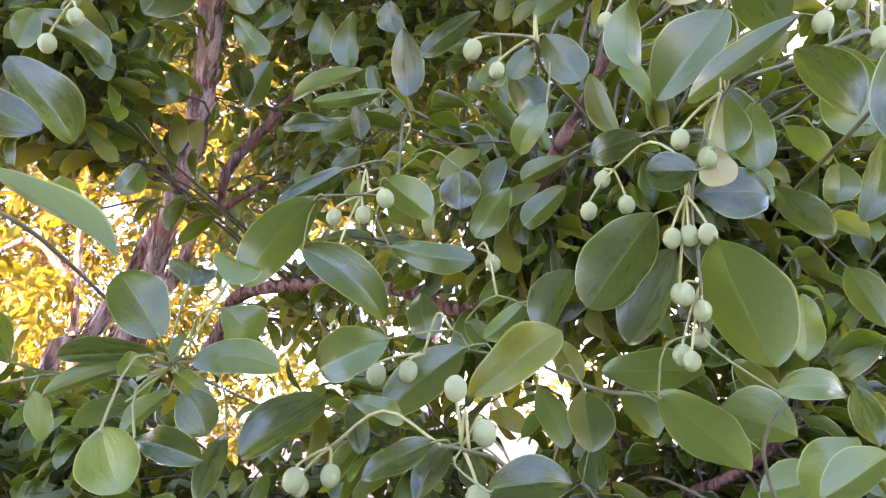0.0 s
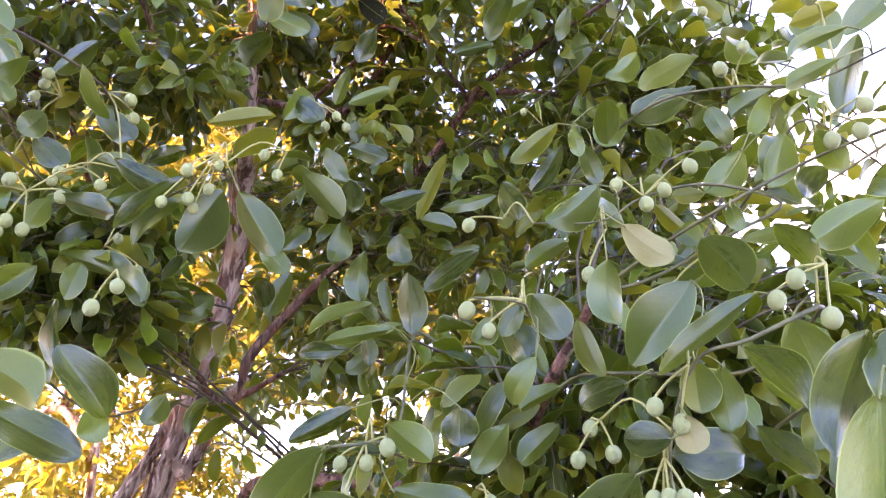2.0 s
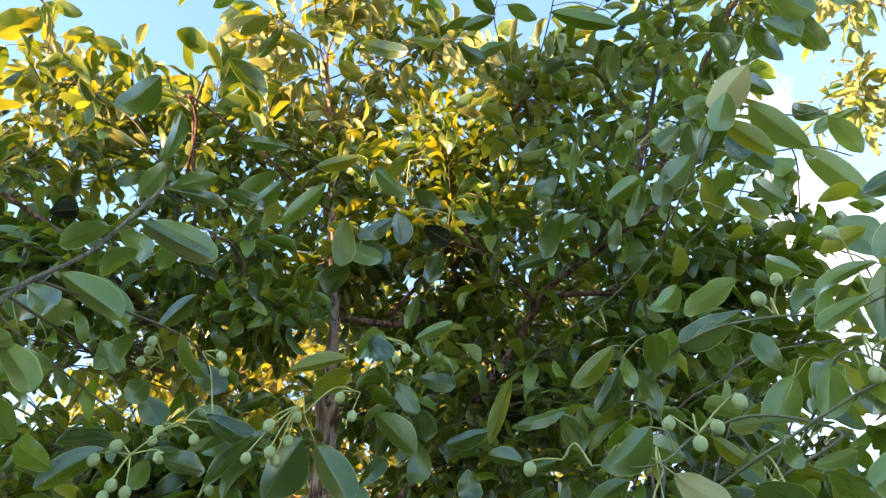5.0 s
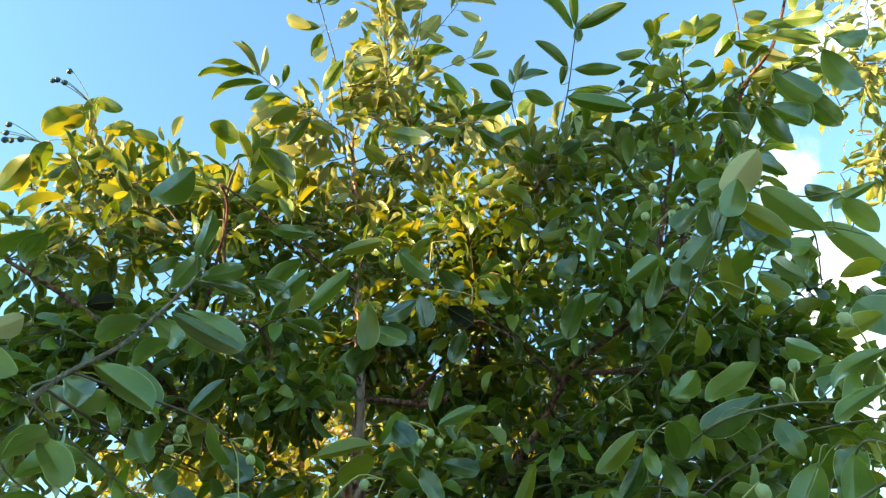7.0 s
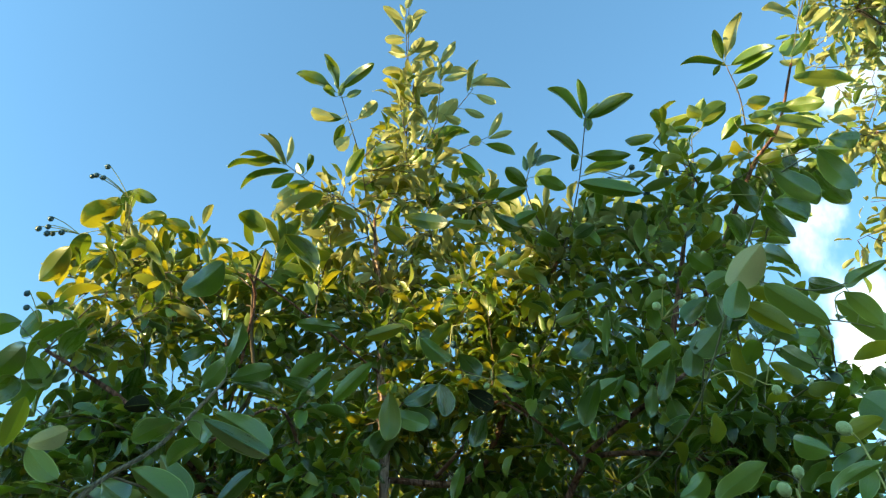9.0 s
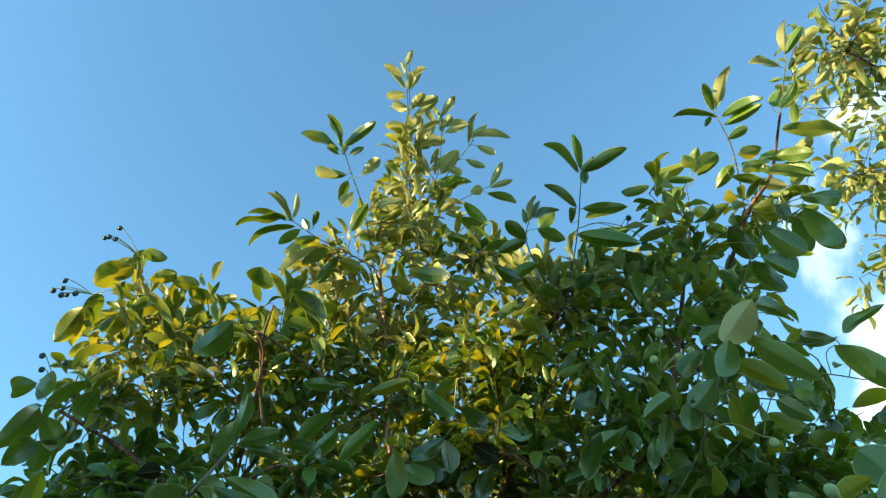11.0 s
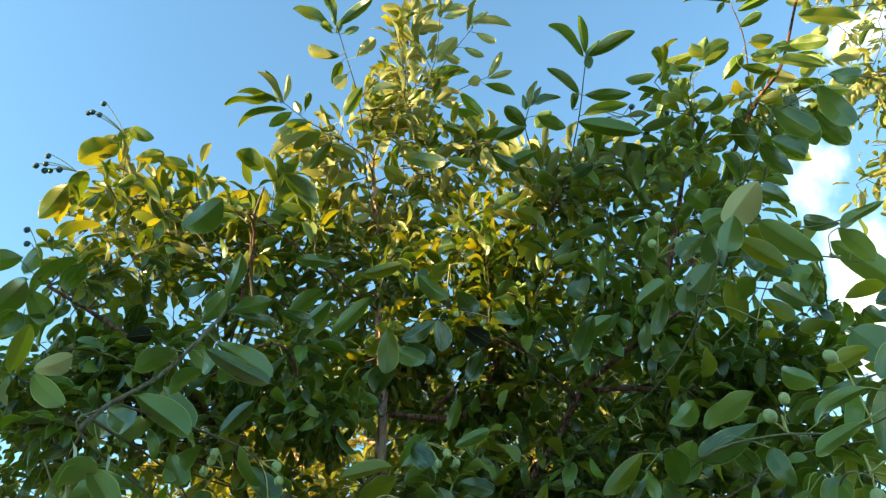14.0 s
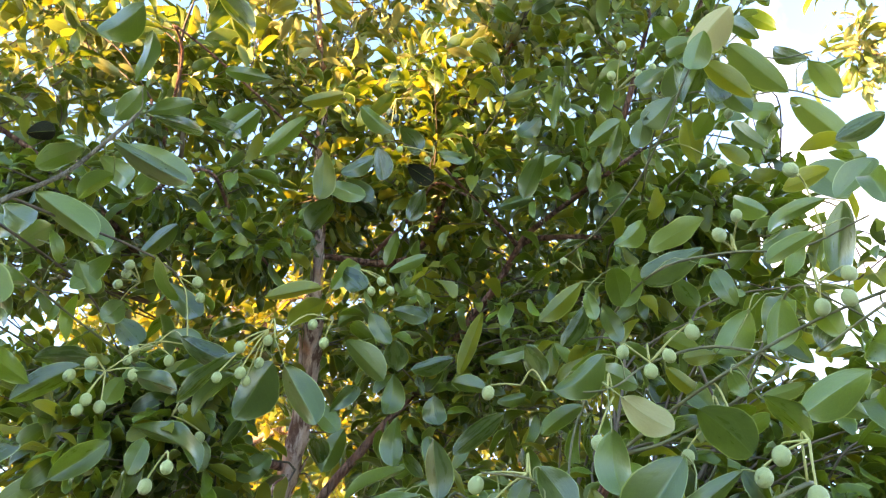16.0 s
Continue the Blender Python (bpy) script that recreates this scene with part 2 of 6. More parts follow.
# ---- the ground and the unseen walls added to shade the tree ----
# ground is never in view; its tone is set by how much it bounces
GROUND = plain_material("plain_ground", (0.115, 0.102, 0.075), (0.200, 0.182, 0.140), 2.0, 0.95, 0.6)
RENDERED_WALL = plain_material("wall_render", (0.42, 0.39, 0.33), (0.52, 0.49, 0.42), 1.3, 0.9)
ground_mesh = mesh_of("ground", [(x * 600, y * 600, 0.0) for x, y in ((-1, -1), (1, -1), (1, 1), (-1, 1))], [(0, 1, 2, 3)], GROUND)
tagged(new("ground", ground_mesh), "plain unseen ground, toned for the light it bounces", "ground", kind="structure")


def box_mesh(name, lx, ly, lz, mat):
    bm = bmesh.new()
    bmesh.ops.create_cube(bm, size=1.0, matrix=Matrix.Translation((0, 0, lz / 2)) @ Matrix.Diagonal((lx, ly, lz, 1)))
    bmesh.ops.bevel(bm, geom=bm.edges[:], offset=0.03, segments=2, affect="EDGES")
    me = bpy.data.meshes.new(name)
    bm.to_mesh(me)
    bm.free()
    me.materials.append(mat)
    return me


# unseen walls, stepped so that sun reaches only the upper and rear leaves
wall = new("wall_west", box_mesh("wall_west", 0.3, 9.0, 4.2, RENDERED_WALL))
wall.location = (-4.15, -3.33 - 4.5, 0)
tagged(wall, "tall unseen wall added to keep sun off the lower crown", "wall", kind="structure")

wall = new("wall_annex", box_mesh("wall_annex", 0.3, 1.45, 3.57, RENDERED_WALL))
wall.location = (-4.152, -1.88 - 0.725, 0)
tagged(wall, "lower unseen wall added to set where the shade ends", "wall", kind="structure")

wall = new("wall_annex", box_mesh("wall_annex", 0.3, 0.5, 3.69, RENDERED_WALL))
wall.location = (-4.156, -3.32 + 0.25, 0)
tagged(wall, "raised unseen wall end added to shade the middle crown", "wall", kind="structure")

# added behind the camera to darken the leaf sides facing it
wall = new("wall_south", box_mesh("wall_south", 9.0, 0.3, 1.9, RENDERED_WALL))
wall.location = (0.52, -3.6, 0)
tagged(wall, "low unseen wall added to hold back light from behind", "wall", kind="structure")

# ---- the fruit tree ----
BASE = Vector((-0.78, 1.22, 0.0))
tree = new("fruit_tree")
tree.location = BASE
tagged(tree, "leafy tree with shaggy reddish bark and green fruit", "tree")
WOOD = []
TIPS = []
rng = random.Random(11)


def local(p):
    return np.array(p[:3], float) - np.array(BASE)


def remember(rows):
    for q in rows:
        WOOD.append(np.array(q, float))


def nearest_wood(p, thick=0.0, lower=True, behind=False):
    best, at = 9e9, None
    for q in WOOD:
        if q[3] < thick or (lower and q[2] > p[2] - 0.02):
            continue
        d = np.linalg.norm(q[:3] - p[:3])
        if behind and q[1] < p[1]:
            d += 1.5 * (p[1] - q[1])
        if d < best:
            best, at = d, q
    return at, best


def wood_part(name, rows, mat, sides, rough, steps=6, label=""):
    rows = curve_through(rows, steps)
    remember(rows)
    verts, faces = tube([(*local(q), max(q[3], 0.0008)) for q in rows], sides, rough)
    return piece(name, mesh_of(name, verts, faces, mat), tree, label)


def shags(rows, count, seed):
    """Long peeling strips of bark along a stem, lifted at one end."""
    r = random.Random(seed)
    rows = curve_through(rows, 10)
    verts, faces = [], []
    for _ in range(count):
        i = r.randrange(2, len(rows) - 8)
        span = r.randrange(3, 7)
        a, wide, lift = r.uniform(0, 6.28), r.uniform(0.08, 0.26), r.uniform(0.2, 0.9)
        start = len(verts)
        for k in range(span + 1):
            q = rows[i + k]
            way = rows[i + k + 1][:3] - q[:3]
            way /= np.linalg.norm(way) + 1e-9
            side = np.cross(way, (0.2, 1, 0.1))
            side /= np.linalg.norm(side)
            other = np.cross(way, side)
            off = q[3] * (1.03 + lift * (k / span) ** 2 * 0.6)
            w = wide * (1 - 0.6 * k / span)
            for s in (-w, w):
                for t in (0.0, 0.0016):
                    verts.append(local(q) + (off + t) * (math.cos(a + s) * side + math.sin(a + s) * other))
        for k in range(span):
            b = start + 4 * k
            for e, f in ((0, 1), (1, 3), (3, 2), (2, 0)):
                faces.append((b + e, b + f, b + f + 4, b + e + 4))
    return verts, faces


def trunk(rows):
    rows = [(*BASE[:2], -0.03, 0.05), (BASE.x * 0.9 + rows[0][0] * 0.1, BASE.y, 0.5, 0.040)] + rows
    ob = wood_part("trunk", rows, BARK, 14, 0.22, 10, "shaggy pinkish-brown peeling trunk")
    v, f = shags(rows, 260, 5)
    tagged(piece("peeling_bark", mesh_of("peeling_bark", v, f, BARK, shade=False), ob, "loose peeling strips of bark"), kind="stuff")


def stem(rows):
    x, y = BASE.x * 0.75 + rows[0][0] * 0.25, BASE.y * 0.75 + rows[0][1] * 0.25
    rows = [(x, y, -0.03, rows[0][3] * 1.5), (x, y, 0.4, rows[0][3] * 1.3)] + rows
    ob = wood_part("stem", rows, BARK, 10, 0.22, 8, "leaning side stem with peeling bark")
    v, f = shags(rows, 90, len(WOOD))
    tagged(piece("peeling_bark", mesh_of("peeling_bark", v, f, BARK, shade=False), ob), kind="stuff")


def limb(rows):
    at, d = nearest_wood(np.array(rows[0]), rows[0][3] * 0.7)
    if at is not None and d > 0.01:
        rows = [(*at[:3], min(at[3] * 0.7, rows[0][3] * 1.15))] + rows
    wood_part("limb", rows, BARK_RED if rows[-1][3] < 0.0095 else BARK, 8, 0.16, 6)


def shoot(points):
    """A leafy twig; it grows out of the nearest thicker wood."""
    n = len(points)
    rows = [(*p, 0.0017 - 0.0008 * i / (n - 1)) for i, p in enumerate(points)]
    at, d = nearest_wood(np.array(rows[0]), 0.0030, True, True)
    if at is not None and d > 0.01:
        ends = at[:3], np.array(points[0])
        way = (ends[1] - ends[0]) / d
        bends = []
        for f in (0.25, 0.5, 0.75):
            off = np.array([rng.gauss(0, 0.05) for _ in range(3)]) * min(d, 0.4)
            bends.append((*(ends[0] + f * (ends[1] - ends[0]) + off - way * (off @ way)), 0.0019 - 0.0004 * f))
        rows = [(*at[:3], 0.0024 if d < 0.3 else 0.0021)] + bends + rows
    rows = curve_through(rows, 5)
    remember(rows)
    verts, faces = tube([(*local(q), q[3]) for q in rows], 6, 0.12)
    ob = piece("shoot", mesh_of("shoot", verts, faces, TWIG if points[0][2] > 2.45 else SHOOT), tree)
    return ob


BLADES = {}
for kind, mat in LEAF.items():
    for n in range(12):
        v, f, uv = blade(100 + n, pointed={"young": 0.8, "up": 0.8, "yel": 0.5, "lite": 0.4}.get(kind, 0.0))
        BLADES[kind, n] = mesh_of("leaf", v, f, mat, uv)


def leaf_pose(base, tip, width, roll):
    b, t = Vector(base), Vector(tip)
    y = t - b
    length = y.length
    y.normalize()
    up = Vector((0, 0, 1))
    z = up - y * up.dot(y)
    z.normalize()
    z = z * math.cos(radians(roll)) + y.cross(z) * math.sin(radians(roll))
    x = y.cross(z)
    m = Matrix((x * width, y * length, z * length)).transposed().to_4x4()
    m.translation = b
    return m


def leaf(on, base, tip, width, roll, kind="green"):
    """One leaf on a shoot, with its stalk."""
    m = leaf_pose(local(base), local(tip), width, roll)
    ob = piece("leaf", BLADES[kind, rng.randrange(12)], on, "", m)
    near, _ = nearest_wood(np.array(base), 0.0, False, True)
    gap = np.linalg.norm(near[:3] - np.array(base))
    if 0.003 < gap < 0.065:
        inward = np.array(tip) - np.array(base)
        inward = inward / np.linalg.norm(inward)
        mid = 0.5 * (near[:3] + np.array(base)) - inward * min(0.25 * gap, 0.02) + (0, 0, 0.08 * gap)
        thick = 0.0006 + min(gap, 0.15) * 0.003
        if gap > 0.05:
            sag = np.cross(inward, (0, 0, 1)) * 0.12 * gap
            mid = mid + sag
            WOOD.append(np.array((*mid, 0.001)))
        TIPS.append([(*local(near), thick), (*local(mid), thick), (*local(base), 0.0008), (*local(np.array(base) + inward * 0.003), 0.0005)])
    return ob


def ball(seed, mat, rings=8, sides=12):
    r = random.Random(seed)
    verts, faces = [(0, 0, -0.58)], []
    for i in range(1, rings):
        a = math.pi * i / rings
        for k in range(sides):
            b = 2 * math.pi * k / sides
            q = 1 + 0.035 * noise.noise((math.cos(b) * 2 + seed, math.sin(b) * 2, a * 2))
            verts.append((0.5 * q * math.sin(a) * math.cos(b), 0.5 * q * math.sin(a) * math.sin(b), -0.58 * q * math.cos(a)))
    verts.append((0, 0, 0.56))
    last = len(verts) - 1
    for k in range(sides):
        faces.append((0, 1 + (k + 1) % sides, 1 + k))
        faces.append((last, last - sides + k, last - sides + (k + 1) % sides))
        for i in range(rings - 2):
            a, b = 1 + i * sides + k, 1 + i * sides + (k + 1) % sides
            faces.append((a, b, b + sides, a + sides))
    return mesh_of("fruit", verts, faces, mat)


BALLS = [ball(n, FRUIT) for n in range(5)]
BACKLIT_BALLS = [ball(n, FRUIT_BACKLIT) for n in range(5)]


def fruits(node_at, places):
    """A hanging bunch: a forked stalk and the fruit at its ends."""
    verts, faces = [], []
    hub = np.array(node_at)
    at, d = nearest_wood(hub, 0.0, False)
    if at is not None and d < 0.14:
        mid = 0.5 * (at[:3] + hub) + (0, 0, 0.02)
        tube(curve_through([(*local(at), 0.0011), (*local(mid), 0.0010), (*local(hub), 0.0010)], 4), 5, 0.1, verts, faces)
    made = []
    for p in places:
        p = np.array(p)
        size = rng.uniform(0.0112, 0.0140)
        gap = np.linalg.norm(p - hub)
        away = (p - hub) / gap
        hang = np.array((away[0] * 0.35, away[1] * 0.35, -1.0 if away[2] < 0.5 else 0.4))
        hang /= np.linalg.norm(hang)
        neck = p - hang * size * 0.52
        mid = 0.5 * (hub + neck) + (0, 0, 0.07 * gap)
        tube(curve_through([(*local(hub), 0.0011), (*local(mid), 0.0010), (*local(neck - hang * 0.002), 0.0010), (*local(neck + hang * 0.002), 0.0015)], 4), 5, 0.1, verts, faces)
        turn = Vector((0, 0, 1)).rotation_difference(Vector(-hang)).to_matrix().to_4x4()
        made.append(Matrix.Translation(local(p)) @ turn @ pose(0, 0, 0, 0, 0, rng.uniform(0, 360)) @ Matrix.Diagonal((size, size, size, 1)))
    ob = piece("fruit_stalk", mesh_of("fruit_stalk", verts, faces, STALK), tree)
    # high bunches get the darkened skin, as against bright sky
    backlit = hub[2] > 2.5
    for m in made:
        piece("fruit", (BACKLIT_BALLS if backlit else BALLS)[rng.randrange(5)], ob, "fruit coloured dark bluish as if backlit by the sky" if backlit else "", m)


trunk([(-0.641, 1.278, 1.542, 0.0208), (-0.613, 1.274, 1.633, 0.0189), (-0.586, 1.265, 1.714, 0.0176), (-0.556, 1.248, 1.804, 0.0164), (-0.528, 1.238, 1.920, 0.0184), (-0.502, 1.225, 2.014, 0.0209), (-0.482, 1.203, 2.128, 0.0205), (-0.460, 1.146, 2.279, 0.0180), (-0.442, 1.089, 2.317, 0.0104), (-0.433, 1.051, 2.461, 0.0088), (-0.434, 0.977, 2.652, 0.0069), (-0.466, 1.045, 2.871, 0.0060), (-0.480, 0.975, 3.020, 0.0050), (-0.478, 0.925, 3.130, 0.0034)])
stem([(-0.752, 1.251, 1.493, 0.0164), (-0.688, 1.270, 1.627, 0.0144), (-0.637, 1.273, 1.715, 0.0126), (-0.588, 1.266, 1.809, 0.0113), (-0.544, 1.264, 1.890, 0.0101)])
stem([(-0.595, 1.273, 1.612, 0.0138), (-0.535, 1.252, 1.727, 0.0113), (-0.505, 1.242, 1.782, 0.0094), (-0.481, 1.226, 1.839, 0.0088), (-0.434, 1.227, 1.896, 0.0056)])
limb([(-0.483, 1.225, 1.840, 0.0090), (-0.495, 1.178, 1.868, 0.0067), (-0.505, 1.105, 1.904, 0.0060), (-0.522, 1.002, 1.904, 0.0045)])
limb([(-0.481, 1.226, 1.839, 0.0090), (-0.408, 1.181, 1.858, 0.0060), (-0.339, 1.141, 1.881, 0.0045)])
limb([(-0.525, 1.276, 1.513, 0.0165), (-0.425, 1.221, 1.637, 0.0135), (-0.384, 1.174, 1.693, 0.0120), (-0.265, 1.071, 1.693, 0.0105), (-0.099, 0.980, 1.671, 0.0097), (-0.004, 0.910, 1.632, 0.0097), (0.070, 0.826, 1.688, 0.0090), (0.145, 0.759, 1.705, 0.0067)])
limb([(0.063, 0.827, 1.686, 0.0083), (0.068, 0.727, 1.712, 0.0071), (0.087, 0.649, 1.748, 0.0064), (0.110, 0.619, 1.784, 0.0056), (0.127, 0.590, 1.814, 0.0045)])
limb([(-0.380, 1.234, 1.349, 0.0135), (-0.108, 1.134, 1.339, 0.0105), (0.120, 0.935, 1.382, 0.0083), (0.229, 0.784, 1.423, 0.0067), (0.274, 0.729, 1.455, 0.0053), (0.298, 0.688, 1.489, 0.0045)])
limb([(-0.417, 1.185, 1.926, 0.0101), (-0.340, 1.202, 2.036, 0.0090), (-0.198, 1.172, 2.181, 0.0084), (-0.108, 1.122, 2.270, 0.0079), (-0.056, 1.090, 2.319, 0.0073), (-0.010, 1.051, 2.371, 0.0065), (0.021, 1.024, 2.396, 0.0056), (0.135, 0.934, 2.418, 0.0045), (0.233, 0.843, 2.422, 0.0034)])
limb([(0.020, 1.041, 2.388, 0.0060), (0.138, 1.002, 2.355, 0.0045), (0.257, 0.939, 2.282, 0.0037)])
limb([(-0.009, 1.045, 2.380, 0.0045), (-0.069, 0.952, 2.419, 0.0034), (-0.115, 0.839, 2.425, 0.0026)])
limb([(-0.261, 1.140, 2.432, 0.0083), (-0.167, 1.100, 2.578, 0.0067), (-0.122, 1.051, 2.710, 0.0056), (-0.080, 1.002, 2.748, 0.0049), (0.015, 0.909, 2.822, 0.0037)])
limb([(-0.587, 0.646, 2.666, 0.0023), (-0.614, 0.698, 2.636, 0.0030), (-0.781, 0.938, 2.413, 0.0037)])
limb([(-0.572, 1.136, 2.028, 0.0083), (-0.706, 1.044, 2.214, 0.0067), (-0.764, 0.954, 2.408, 0.0053), (-0.739, 0.862, 2.509, 0.0045), (-0.699, 0.746, 2.609, 0.0030)])
limb([(-0.761, 0.813, 2.369, 0.0067), (-0.879, 0.732, 2.463, 0.0056), (-0.950, 0.685, 2.508, 0.0049), (-1.028, 0.613, 2.544, 0.0037)])
limb([(-0.166, 0.990, 2.515, 0.0030), (-0.222, 1.034, 2.475, 0.0045), (-0.330, 1.101, 2.423, 0.0053)])
limb([(-0.550, 0.752, 2.411, 0.0030), (-0.518, 0.838, 2.367, 0.0037), (-0.471, 0.937, 2.299, 0.0030)])
limb([(0.190, 0.930, 2.500, 0.0062), (0.238, 0.895, 2.618, 0.0056), (0.303, 0.895, 2.836, 0.0045), (0.344, 0.855, 2.936, 0.0030)])
limb([(0.270, 0.940, 2.600, 0.0058), (0.333, 0.930, 2.720, 0.0052), (0.453, 0.817, 2.882, 0.0044), (0.524, 0.762, 2.938, 0.0036), (0.569, 0.656, 3.006, 0.0026)])
wood_part("limb", [(-0.730, 0.880, 2.480, 0.0050), (-0.660, 0.830, 2.530, 0.0046), (-0.649, 0.759, 2.624, 0.0040), (-0.621, 0.683, 2.699, 0.0030), (-0.583, 0.639, 2.751, 0.0018)], TWIG, 8, 0.12)
wood_part("limb", [(-0.535, 0.370, 2.023, 0.0037), (-0.523, 0.386, 2.062, 0.0034), (-0.483, 0.413, 2.116, 0.0030), (-0.446, 0.418, 2.166, 0.0027), (-0.418, 0.424, 2.216, 0.0021)], BRANCH, 8, 0.12)
s = shoot([(0.259, 0.423, 1.739), (0.199, 0.407, 1.711), (0.166, 0.427, 1.701), (0.146, 0.445, 1.644), (0.147, 0.447, 1.593), (0.148, 0.454, 1.551)])
leaf(s, (0.174, 0.434, 1.765), (0.124, 0.436, 1.705), 0.038, -72)
leaf(s, (0.211, 0.410, 1.746), (0.135, 0.406, 1.688), 0.021, 73)
leaf(s, (0.173, 0.349, 1.689), (0.209, 0.358, 1.658), 0.027, -18)
leaf(s, (0.236, 0.422, 1.731), (0.254, 0.432, 1.673), 0.040, -39)
leaf(s, (0.100, 0.531, 1.768), (0.119, 0.540, 1.719), 0.024, -72, 'yel')
leaf(s, (0.135, 0.516, 1.708), (0.093, 0.513, 1.690), 0.025, 70)
leaf(s, (0.143, 0.423, 1.648), (0.111, 0.423, 1.648), 0.025, 75)
leaf(s, (0.171, 0.444, 1.707), (0.174, 0.456, 1.671), 0.031, 30)
leaf(s, (0.189, 0.443, 1.703), (0.193, 0.453, 1.658), 0.026, 7)
leaf(s, (0.147, 0.448, 1.640), (0.202, 0.459, 1.643), 0.038, 84)
leaf(s, (0.154, 0.424, 1.664), (0.159, 0.428, 1.639), 0.023, -34, 'tan')
leaf(s, (0.123, 0.451, 1.628), (0.080, 0.470, 1.569), 0.051, 55)
leaf(s, (0.154, 0.432, 1.607), (0.193, 0.460, 1.531), 0.054, -16)
leaf(s, (0.144, 0.488, 1.613), (0.111, 0.498, 1.548), 0.043, 58)
leaf(s, (0.089, 0.482, 1.528), (0.155, 0.478, 1.529), 0.031, -61)
leaf(s, (0.189, 0.661, 1.788), (0.203, 0.675, 1.756), 0.030, -46)
s = shoot([(0.107, 0.614, 1.771), (0.060, 0.513, 1.764), (0.048, 0.460, 1.759), (0.011, 0.460, 1.764)])
leaf(s, (0.058, 0.476, 1.772), (0.084, 0.480, 1.737), 0.031, -67)
leaf(s, (0.049, 0.475, 1.763), (0.032, 0.478, 1.737), 0.017, 83)
leaf(s, (0.025, 0.465, 1.749), (0.011, 0.468, 1.729), 0.020, 89)
leaf(s, (0.059, 0.485, 1.722), (0.037, 0.495, 1.688), 0.021, -89)
leaf(s, (0.036, 0.515, 1.761), (0.055, 0.517, 1.728), 0.031, -59)
s = shoot([(-0.061, 0.683, 1.803), (-0.057, 0.548, 1.680), (-0.077, 0.500, 1.658), (-0.103, 0.486, 1.653)])
leaf(s, (-0.099, 0.554, 1.697), (-0.155, 0.567, 1.672), 0.021, 67)
leaf(s, (-0.108, 0.491, 1.653), (-0.161, 0.501, 1.593), 0.039, 52)
leaf(s, (-0.119, 0.503, 1.618), (-0.057, 0.511, 1.569), 0.035, 79)
leaf(s, (-0.059, 0.531, 1.626), (0.006, 0.540, 1.617), 0.026, -88)
leaf(s, (-0.062, 0.515, 1.676), (-0.026, 0.528, 1.650), 0.028, -47)
leaf(s, (-0.005, 0.559, 1.698), (-0.005, 0.563, 1.664), 0.037, 22)
leaf(s, (-0.097, 0.612, 1.815), (-0.161, 0.605, 1.785), 0.024, 37)
leaf(s, (-0.066, 0.574, 1.776), (-0.132, 0.571, 1.764), 0.015, 69)
leaf(s, (-0.055, 0.562, 1.829), (-0.049, 0.581, 1.773), 0.028, -6)
leaf(s, (-0.201, 0.895, 2.052), (-0.207, 0.901, 1.986), 0.040, 57)
leaf(s, (-0.105, 0.599, 1.869), (-0.111, 0.610, 1.817), 0.025, 0)
leaf(s, (-0.107, 0.636, 1.792), (-0.100, 0.643, 1.759), 0.017, -27)
leaf(s, (-0.122, 0.639, 1.775), (-0.179, 0.645, 1.774), 0.018, -87)
leaf(s, (-0.085, 0.769, 1.845), (-0.128, 0.773, 1.828), 0.018, 70)
leaf(s, (-0.136, 0.872, 1.839), (-0.173, 0.878, 1.812), 0.026, 90)
leaf(s, (0.091, 0.627, 1.732), (0.049, 0.627, 1.711), 0.021, 61)
leaf(s, (0.082, 0.565, 1.684), (0.046, 0.569, 1.652), 0.024, 67)
leaf(s, (0.037, 0.564, 1.684), (0.008, 0.579, 1.645), 0.028, 75)
s = shoot([(0.099, 0.551, 1.519), (0.047, 0.527, 1.538), (0.002, 0.498, 1.544)])
leaf(s, (0.077, 0.516, 1.604), (0.054, 0.528, 1.559), 0.035, 41)
leaf(s, (-0.039, 0.600, 1.602), (-0.033, 0.609, 1.563), 0.031, -18)
leaf(s, (-0.050, 0.468, 1.549), (-0.097, 0.468, 1.530), 0.035, -87)
leaf(s, (-0.002, 0.513, 1.547), (-0.059, 0.519, 1.501), 0.037, 75)
leaf(s, (0.001, 0.410, 1.510), (0.054, 0.411, 1.549), 0.029, 72, 'yel')
leaf(s, (0.045, 0.537, 1.584), (0.014, 0.542, 1.556), 0.019, 88)
leaf(s, (-0.000, 0.542, 1.571), (0.015, 0.547, 1.552), 0.017, -66)
leaf(s, (0.081, 0.504, 1.517), (0.088, 0.518, 1.477), 0.033, 5)
leaf(s, (0.051, 0.524, 1.522), (0.072, 0.538, 1.479), 0.022, -40)
leaf(s, (-0.099, 0.621, 1.514), (-0.091, 0.639, 1.469), 0.020, -22)
leaf(s, (0.082, 0.658, 1.568), (0.102, 0.665, 1.528), 0.026, -57, 'yel')
s = shoot([(0.062, 0.490, 1.421), (0.023, 0.418, 1.471), (-0.003, 0.380, 1.483), (-0.014, 0.399, 1.484)])
leaf(s, (-0.084, 0.431, 1.510), (-0.134, 0.436, 1.480), 0.031, 59)
leaf(s, (-0.074, 0.460, 1.510), (-0.040, 0.468, 1.496), 0.016, 74)
leaf(s, (0.009, 0.350, 1.466), (0.048, 0.351, 1.471), 0.024, -75)
leaf(s, (-0.016, 0.378, 1.487), (-0.053, 0.374, 1.469), 0.016, 76)
leaf(s, (-0.010, 0.427, 1.483), (-0.030, 0.435, 1.453), 0.019, 63)
leaf(s, (0.001, 0.420, 1.480), (0.007, 0.438, 1.458), 0.017, -25)
